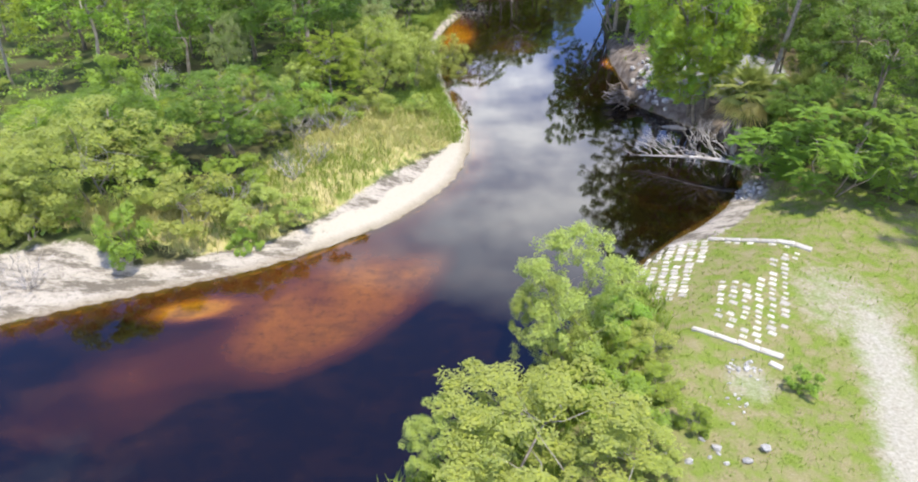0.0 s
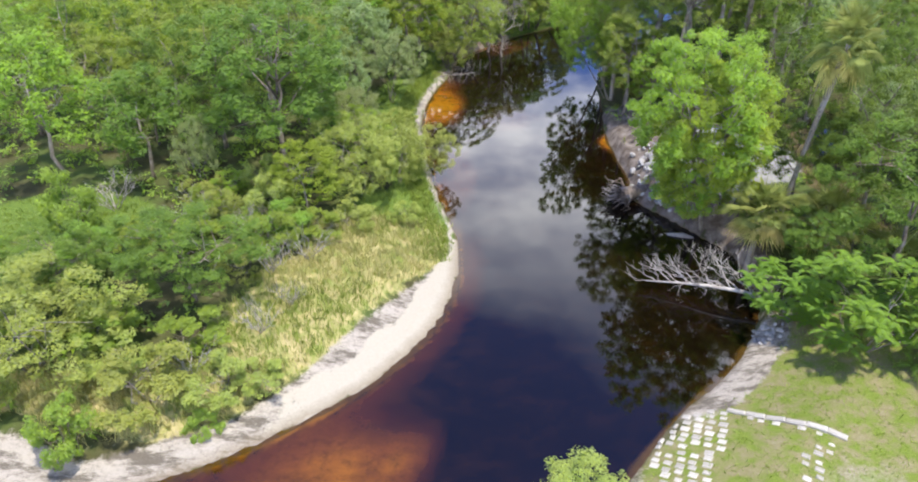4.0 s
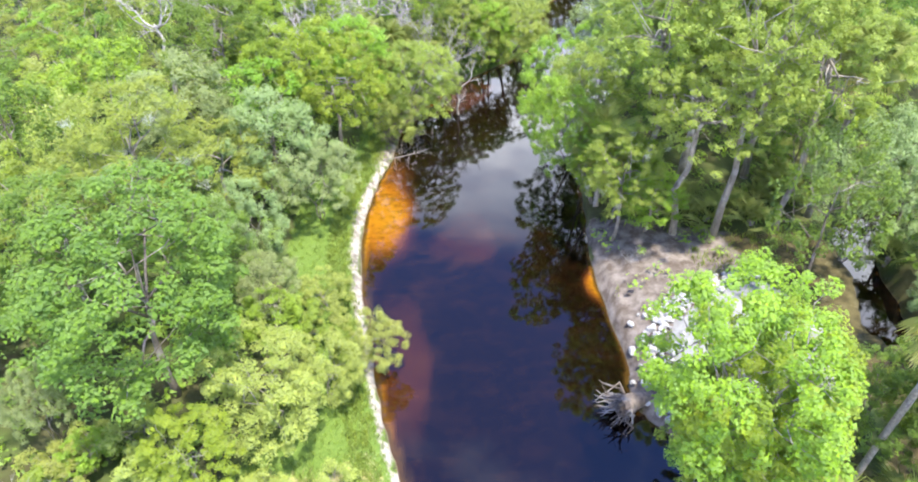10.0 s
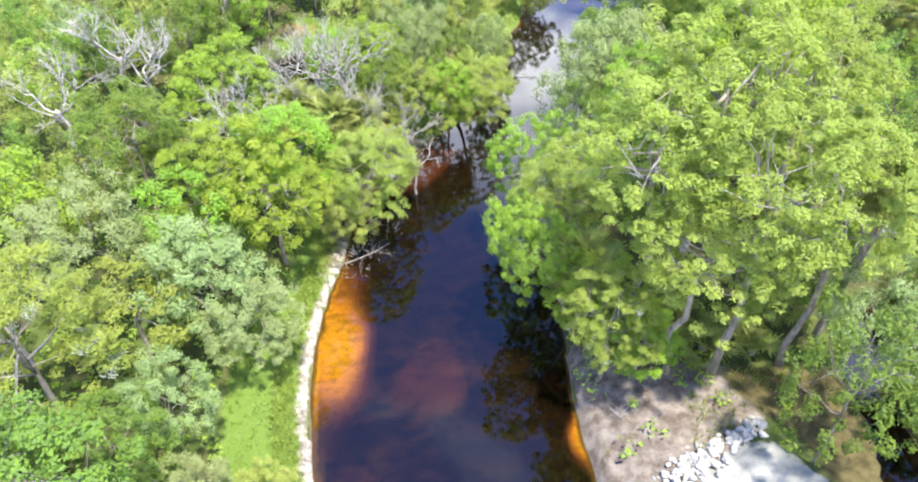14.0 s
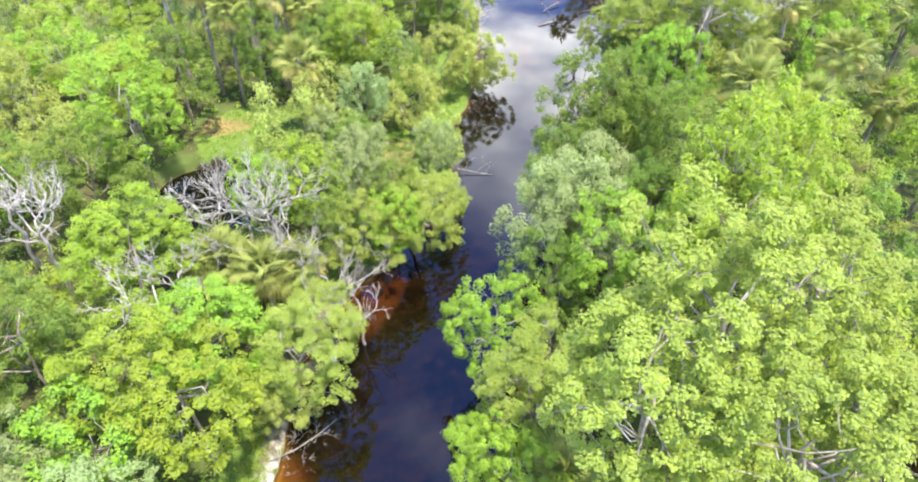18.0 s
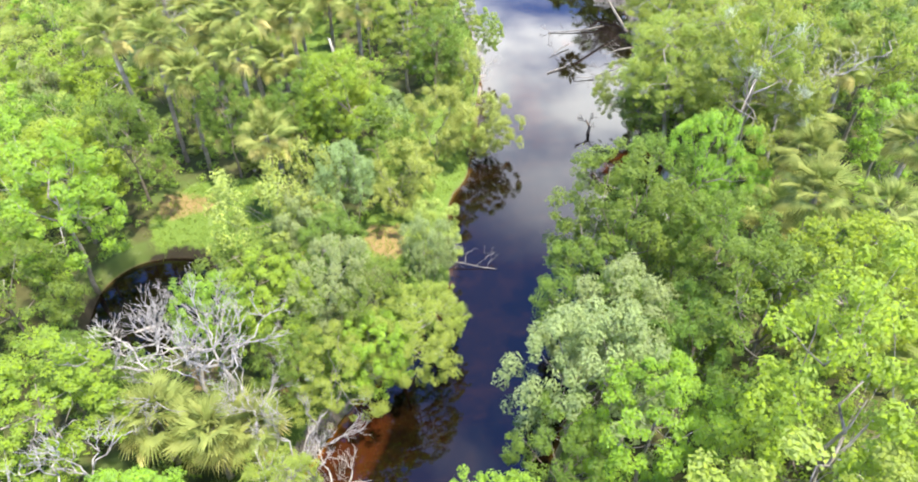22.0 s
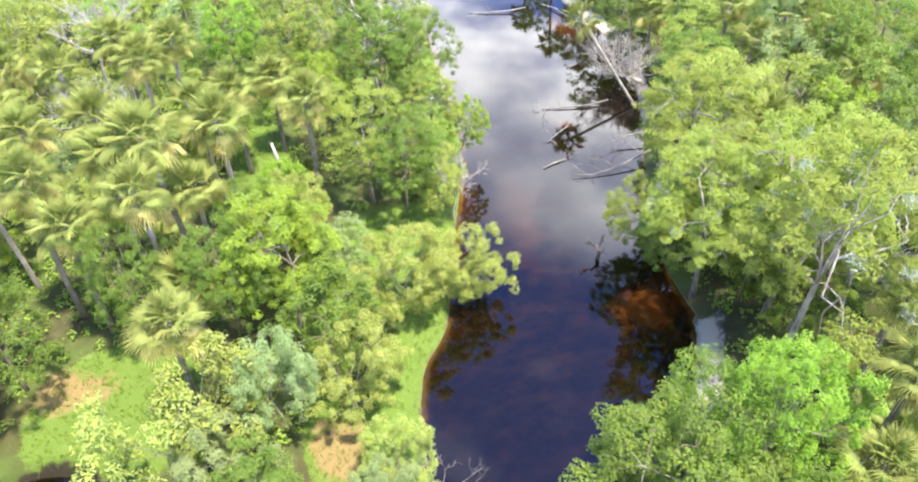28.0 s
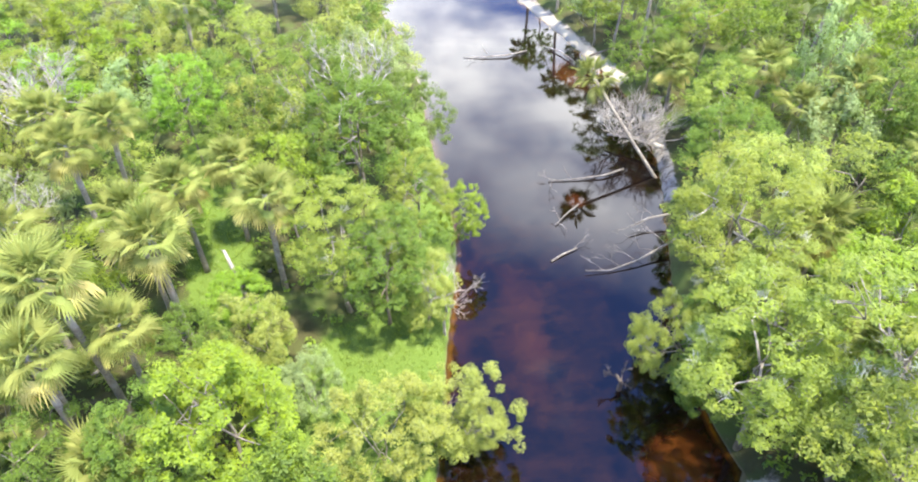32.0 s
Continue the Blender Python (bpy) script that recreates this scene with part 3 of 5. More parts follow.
def ground_z(x, y):
    """The height of the ground sheet at x, y."""
    xs, ys, z = FIELD["x"], FIELD["y"], FIELD["z"]
    i, j = min(max(np.searchsorted(xs, x) - 1, 0), len(xs) - 2), min(max(np.searchsorted(ys, y) - 1, 0), len(ys) - 2)
    u, v = (x - xs[i]) / (xs[i + 1] - xs[i]), (y - ys[j]) / (ys[j + 1] - ys[j])
    return float((z[j, i] * (1 - u) + z[j, i + 1] * u) * (1 - v) + (z[j + 1, i] * (1 - u) + z[j + 1, i + 1] * u) * v)


# ---- building helpers ----


def mesh_of(name, verts, faces, mat, smooth=False):
    me = bpy.data.meshes.new(name)
    me.from_pydata(verts, [], faces)
    me.materials.append(mat)
    if smooth:
        me.polygons.foreach_set("use_smooth", [True] * len(me.polygons))
    me.update()
    return me


def part(name, me, parent, label="", m=None):
    ob = new(name, me)
    ob.parent = parent
    if m is not None:
        ob.matrix_basis = m
    if label:
        ob["label"] = label
    return ob


class Shape:
    """Vertices and faces of one mesh."""

    def __init__(self):
        self.v, self.f = [], []

    def tube(self, pts, radii, sides=6):
        pts = [Vector(p) for p in pts]
        start = len(self.v)
        side = Vector((0.31, 0.95, 0.1))
        for i, p in enumerate(pts):
            d = (pts[min(i + 1, len(pts) - 1)] - pts[max(i - 1, 0)]).normalized()
            a = (side - d * side.dot(d)).normalized()
            b = d.cross(a)
            for k in range(sides):
                t = 2 * math.pi * k / sides
                self.v.append(p + (a * math.cos(t) + b * math.sin(t)) * radii[i])
        for i in range(len(pts) - 1):
            for k in range(sides):
                a, b = start + i * sides + k, start + i * sides + (k + 1) % sides
                self.f.append((a, b, b + sides, a + sides))
        self.f.append(tuple(range(start + sides - 1, start - 1, -1)))
        e = start + (len(pts) - 1) * sides
        self.f.append(tuple(range(e, e + sides)))
        return self

    def mesh(self, name, mat, smooth=True):
        return mesh_of(name, [tuple(v) for v in self.v], self.f, mat, smooth)


def bent(rng, a, b, n=5, wob=0.08):
    a, b = Vector(a), Vector(b)
    size = (b - a).length * wob
    return [a + (b - a) * (i / (n - 1)) + (Vector([rng.gauss(0, size) for _ in range(3)]) if 0 < i < n - 1 else Vector()) for i in range(n)]


def twigs(shape, rng, base, way, length, radius, depth, up=0.15, fork=(2, 4), taper=0.5):
    """A limb that forks on and on."""
    way = Vector(way).normalized()
    tip = Vector(base) + way * length
    pts = bent(rng, base, tip, 4, 0.07)
    shape.tube(pts, [radius * (1 - 0.18 * i) for i in range(4)], 5 if depth > 1 else 4 if depth else 3)
    if depth:
        for _ in range(rng.randint(*fork)):
            w = (way + Vector((rng.gauss(0, 0.55), rng.gauss(0, 0.55), rng.gauss(up, 0.4)))).normalized()
            at = pts[-1] if rng.random() < 0.6 else pts[2]
            twigs(shape, rng, at, w, length * rng.uniform(0.5, 0.8), radius * taper, depth - 1, up, fork, taper)


# ---- ground and water ----


def build_ground():
    def steps(marks):
        out = []
        for (a, b, s) in marks:
            out += list(np.arange(a, b, s))
        return np.array(out + [marks[-1][1]], float)
    xs = steps([(-900, -120, 130), (-120, -45, 7.5), (-45, -18, 1.0), (-18, 24, 0.35), (24, 46, 0.5), (46, 80, 1.5), (80, 150, 7), (150, 900, 125)])
    ys = steps([(-900, -60, 140), (-60, -10, 5), (-10, 8, 1.0), (8, 60, 0.35), (60, 125, 0.5), (125, 160, 1.25), (160, 220, 5), (220, 1100, 110)])
    gx, gy = np.meshgrid(xs, ys)
    z, masks, _, _ = plan(gx.ravel(), gy.ravel())
    nx, ny = len(xs), len(ys)
    FIELD.update(x=xs, y=ys, z=z.reshape(ny, nx))
    i, j = np.meshgrid(np.arange(nx - 1), np.arange(ny - 1))
    a = (j * nx + i).ravel()
    me = bpy.data.meshes.new("ground")
    me.from_pydata(np.column_stack([gx.ravel(), gy.ravel(), z]).tolist(), [], np.column_stack([a, a + 1, a + nx + 1, a + nx]).tolist())
    me.polygons.foreach_set("use_smooth", [True] * len(me.polygons))
    for name, v in masks.items():
        me.attributes.new(name, "FLOAT", "POINT").data.foreach_set("value", v.astype(np.float32))
    me.materials.append(GROUND)
    tagged(new("ground", me), "sandy creek banks, meadow and forest floor with grass", "ground", kind="structure")
    # the water: one level opaque sheet over all ground that lies lower
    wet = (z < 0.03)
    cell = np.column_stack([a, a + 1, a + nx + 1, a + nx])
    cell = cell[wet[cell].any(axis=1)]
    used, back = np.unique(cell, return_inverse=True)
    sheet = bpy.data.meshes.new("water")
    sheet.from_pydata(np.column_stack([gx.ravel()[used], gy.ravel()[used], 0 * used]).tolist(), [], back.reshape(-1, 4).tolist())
    # depth and bar drive the see-through look painted on the sheet
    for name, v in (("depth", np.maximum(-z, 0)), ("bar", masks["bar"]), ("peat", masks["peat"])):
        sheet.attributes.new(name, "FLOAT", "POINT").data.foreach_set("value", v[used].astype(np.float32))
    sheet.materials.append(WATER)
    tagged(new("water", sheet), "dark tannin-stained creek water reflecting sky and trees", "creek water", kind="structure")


build_ground()

# ---- trees ----


def leaf_cloud(seed, centres, sizes, per, length, width, flat=0.6, droop=0.0, spread=0.9):
    """Sprays of single leaves, four corners each, round the centres."""
    r = np.random.RandomState(seed)
    n = len(centres) * per
    c = np.repeat(np.array(centres, float), per, axis=0)
    s = np.repeat(np.array(sizes, float), per)[:, None]
    d = r.normal(size=(n, 3))
    d /= np.linalg.norm(d, axis=1)[:, None]
    rad = r.uniform(0.25, 1.0, (n, 1)) ** 0.6
    p = c + d * rad * s * np.array([1, 1, flat])
    p[:, 2] -= droop * (rad[:, 0] * s[:, 0]) ** 1.5
    normal = d * 0.8 + np.array([0, 0, 0.95]) + r.normal(0, spread * 0.3, (n, 3))
    normal /= np.linalg.norm(normal, axis=1)[:, None]
    axis = np.cross(normal, r.normal(size=(n, 3)))
    axis[:, 2] -= droop * 0.8
    axis /= np.linalg.norm(axis, axis=1)[:, None]
    side = np.cross(normal, axis)
    ln = length * r.uniform(0.65, 1.25, (n, 1))
    wd = width * r.uniform(0.7, 1.2, (n, 1))
    v = np.stack([p - axis * ln * 0.45 + side * wd * 0.5, p - axis * ln * 0.45 - side * wd * 0.5, p + axis * ln * 0.55 - normal * ln * 0.15], axis=1).reshape(-1, 3)
    return v.tolist(), np.arange(3 * n).reshape(-1, 3).tolist()


def lobes(rng, count, low, high, radius, per=7):
    """Centres for sprays of an uneven crown that reaches from low to high: billows round its outside, each set with sprays on its outer face."""
    bias = [(Vector((rng.gauss(0, 1), rng.gauss(0, 1), rng.gauss(0.2, 0.8))).normalized(), rng.uniform(0.1, 0.38)) for _ in range(6)]
    mid, half = (low + high) / 2, (high - low) / 2
    out, billows = [], max(5, count // per)
    for i in range(billows):
        z = 1 - (1.9 if low < 1 else 1.65) * (i + rng.random()) / billows
        a = i * 2.39996 + rng.gauss(0, 0.25)
        flat = math.sqrt(max(0.0, 1 - z * z))
        d = Vector((flat * math.cos(a), flat * math.sin(a), z))
        k = (0.62 + sum(w * max(0, d.dot(b)) ** 3 for b, w in bias)) * rng.uniform(0.85, 1.1)
        k = max(k, 0.86) if z > 0.55 else k
        core = Vector((d.x * radius * k, d.y * radius * k, mid + d.z * half * k))
        lump = radius * rng.uniform(0.26, 0.46)
        for j in range(per):
            e = Vector((rng.gauss(0, 1), rng.gauss(0, 1), rng.gauss(0, 1))).normalized() + d * 0.75 + Vector((0, 0, 0.45))
            out.append(core + e.normalized() * lump * rng.uniform(0.7, 1.08) if j < per - 1 else core * 0.85 + Vector((0, 0, mid * 0.15)))
    top = max(p.z for p in out)
    wide = sorted(math.hypot(p.x, p.y) for p in out)[int(len(out) * (0.93 if high < 3.5 else 0.82))]
    for p in out:
        p.x, p.y = p.x * radius * 0.96 / wide, p.y * radius * 0.96 / wide
        p.z = max(low + (p.z - low) * (high - low) / (top - low), low * 0.75)
    return out


# kind: label, category, leaf key, bark, height, radius, crown base, sprays, leaves a spray, spray size, leaf length, width, flat, droop, stems
KINDS = {
    "oak_tree": ("dense dark green oak with a broad rounded crown", "tree", "oak", BARK, 10, 3.6, 1.6, 238, 84, 0.40, 0.13, 0.10, 0.8, 0.0, 1),
    "maple_tree": ("bright yellow-green maple with pale open branches", "tree", "maple", PALE_BARK, 10, 3.3, 2.4, 217, 84, 0.38, 0.13, 0.105, 0.75, 0.0, 1),
    "tall_maple": ("tall open maple with pale yellow-green leaves on bare limbs", "tree", "pale", PALE_BARK, 15, 3.2, 7.0, 252, 84, 0.34, 0.12, 0.095, 0.75, 0.05, 1),
    "willow_tree": ("pale green willow with fine drooping foliage", "tree", "willow", PALE_BARK, 6, 2.6, 0.6, 189, 100, 0.33, 0.13, 0.06, 0.95, 0.12, 3),
    "silver_willow": ("grey-green willow with pale stems and soft crown", "tree", "silver", PALE_BARK, 6, 2.5, 1.3, 182, 84, 0.32, 0.12, 0.065, 0.9, 0.1, 3),
    "cypress_tree": ("light green feathery cypress hung with grey moss", "tree", "cypress", PALE_BARK, 12, 3.2, 3.0, 224, 84, 0.38, 0.15, 0.068, 0.6, 0.1, 1),
    "shrub": ("leafy green shrub growing on the creek bank", "shrub", "shrub", BARK, 2.6, 1.5, 0.05, 81, 66, 0.27, 0.115, 0.08, 0.85, 0.05, 4),
    "willow_shrub": ("pale green willow shrub in the meadow", "shrub", "willow", PALE_BARK, 2.8, 1.5, 0.05, 81, 70, 0.26, 0.12, 0.058, 0.9, 0.08, 4),
    "sumac_shrub": ("bright green shrub with long feathered leaves", "shrub", "sumac", BARK, 4, 1.9, 0.2, 90, 66, 0.40, 0.22, 0.075, 0.5, 0.25, 4),
}
MADE = {}


def make_tree(kind, variant):
    label, category, leaf, bark, height, radius, low, count, per, size, ln, wd, flat, droop, stems = KINDS[kind]
    rng = random.Random(hash_of(kind) + variant)
    root = tagged(new(kind), label, category)
    background = variant > 2
    if background:                       # trees of the woods behind: fewer, larger sprays
        count, size, ln, wd = int(count * 0.55), size * 1.35, ln * 1.6, wd * 1.6
        per = min(int(per * 0.5), 42)
    centres = lobes(rng, count, low, height - size * 0.5, radius * 0.95)
    sizes = [size * rng.uniform(0.7, 1.3) for _ in centres]
    v, f = feathers(rng, centres, height) if leaf == "sumac" else leaf_cloud(hash_of(kind) + variant, centres, sizes, per, ln, wd, flat, droop)
    part("crown", mesh_of(kind + "_crown", v, f, LEAF[leaf]), root)
    if leaf == "cypress" and not background:
        low_side = rng.sample(centres, 12)
        v, f = leaf_cloud(variant + 5, [c - Vector((0, 0, 0.35)) for c in low_side], [0.3] * 12, 40, 0.5, 0.045, 0.9, 1.2)
        tagged(part("moss", mesh_of("moss", v, f, MOSS), root), "hanging grey moss", kind="stuff")
    thick = 0.011 * height + 0.028
    if stems == 1:
        fork = Vector((rng.gauss(0, 0.15), rng.gauss(0, 0.15), low + (height - low) * 0.25))
        top = fork + Vector((rng.gauss(0, 0.3), rng.gauss(0, 0.3), (height - low) * 0.42))
        trunk = part("trunk", Shape().tube(bent(rng, (0, 0, -0.3), fork, 5, 0.02)[:-1] + bent(rng, fork, top, 4, 0.04), [thick * k for k in (1.3, 0.95, 0.85, 0.75, 0.62, 0.45, 0.28, 0.12)], 8).mesh("trunk", bark), root)
        for _ in range(3 if background else 9 if kind == "tall_maple" else 6):
            c = rng.choice(centres)
            at = fork.lerp(top, rng.uniform(0, 0.7))
            s = Shape().tube(bent(rng, at, c, 5, 0.06), [thick * k for k in (0.4, 0.32, 0.23, 0.15, 0.06)], 5)
            for _ in range(3):
                c2 = rng.choice([q for q in centres if (q - c).length < radius] or centres)
                s.tube(bent(rng, at.lerp(c, 0.6), c2, 4, 0.06), [thick * k for k in (0.2, 0.15, 0.1, 0.04)], 4)
            part("limb", s.mesh("limb", bark), trunk)
    else:
        for _ in range(2 if background else stems):
            c = rng.choice([q for q in centres if q.z > (low + height) * 0.45])
            s = Shape().tube(bent(rng, (rng.gauss(0, 0.08), rng.gauss(0, 0.08), -0.15), c, 5, 0.06), [thick * k for k in (0.5, 0.4, 0.3, 0.2, 0.06)], 5)
            for _ in range(3):
                c2 = rng.choice(centres)
                s.tube(bent(rng, c * 0.55, c2, 4, 0.06), [thick * k for k in (0.22, 0.17, 0.11, 0.04)], 4)
            part("stem", s.mesh("stem", bark), root)
    return root


def feathers(rng, centres, height):
    """Long arching compound leaves with paired leaflets, in rosettes at the twig ends."""
    v, f = [], []
    for c in centres:
        turn = rng.uniform(0, 6.28)
        for k in range(5):
            a = turn + k * 1.26 + rng.gauss(0, 0.3)
            way, side = Vector((math.cos(a), math.sin(a), 0)), Vector((-math.sin(a), math.cos(a), 0))
            ln, rise = rng.uniform(0.4, 0.65), rng.uniform(0.5, 1.3)
            for i in range(9):
                t = (i + 1.5) / 10
                p = c + way * ln * t + Vector((0, 0, ln * (rise * t - 0.95 * t * t)))
                size = 0.14 * math.sin(0.35 + 2.5 * t)
                for s in (-1, 1):
                    b = len(v)
                    v += [p - way * 0.035, p + way * 0.04, p + side * s * size + way * size * 0.5 - Vector((0, 0, size * 0.3))]
                    f.append((b, b + 1, b + 2))
    return [tuple(p) for p in v], f


def hash_of(text):
    return sum((i + 1) * ord(ch) for i, ch in enumerate(text)) % 9973


def put(kind, variant, make, x, y, sx, sy, sz, turn, lean=(0, 0), z=None, group=""):
    """Set a thing on the ground: the first of its variant is built, the others are copies."""
    z = ground_z(x, y) - 0.05 if z is None else z
    m = Matrix.LocRotScale((x, y, z), Euler((radians(lean[0]), radians(lean[1]), 0)), (1, 1, 1)) @ Matrix.Rotation(radians(turn), 4, "Z") @ Matrix.Diagonal((sx, sy, sz, 1))
    if (kind, variant) not in MADE:
        MADE[kind, variant] = make(kind, variant)
        MADE[kind, variant].matrix_basis = m
        ob = MADE[kind, variant]
    else:
        first = MADE[kind, variant]
        ob = copy_thing(first, m @ Matrix.Diagonal((*first.scale, 1)).inverted())
    if group:
        ob["group"] = group
    return ob


TREES = []
FLOCKS = {"oak_tree": "oaks in the creek woods", "maple_tree": "maples in the creek woods", "tall_maple": "tall maples behind the clay bank", "willow_tree": "willows along the creek", "silver_willow": "grey willows along the creek",
          "cypress_tree": "cypresses along the creek", "shrub": "shrubs on the banks", "willow_shrub": "willow shrubs on the banks", "sumac_shrub": "feathery shrubs beside the ramp"}


def tree(kind, x, y, top, radius, turn=None, lean=(0, 0), behind=False):
    """A tree whose crown tops out at the height top above the water."""
    k = KINDS[kind]
    i = len(TREES)
    z = ground_z(x, y)
    if z < 0.1:
        # a crown over the water: the trunk stands on the nearest bank and leans out
        spots = [(r * 0.3, x + r * 0.3 * math.cos(a), y + r * 0.3 * math.sin(a)) for r in range(1, 16) for a in np.linspace(0, 6.283, 24)]
        away, bx, by = next((q for q in spots if ground_z(q[1], q[2]) > 0.3), (0, x, y))
        lean = (-math.degrees(math.atan2(y - by, top * 0.6)), math.degrees(math.atan2(x - bx, top * 0.6)))
        TREES.append((x, y, radius))
        x, y, z = bx, by, ground_z(bx, by)
    s, h = radius / k[5], max(top - z, 0.8) / k[4]
    TREES.append((x, y, radius))
    return put(kind, i % 3 + 3 * behind, make_tree, x, y, s, s, h, (i * 137.5) % 360 if turn is None else turn, lean, z - 0.05, FLOCKS[kind])


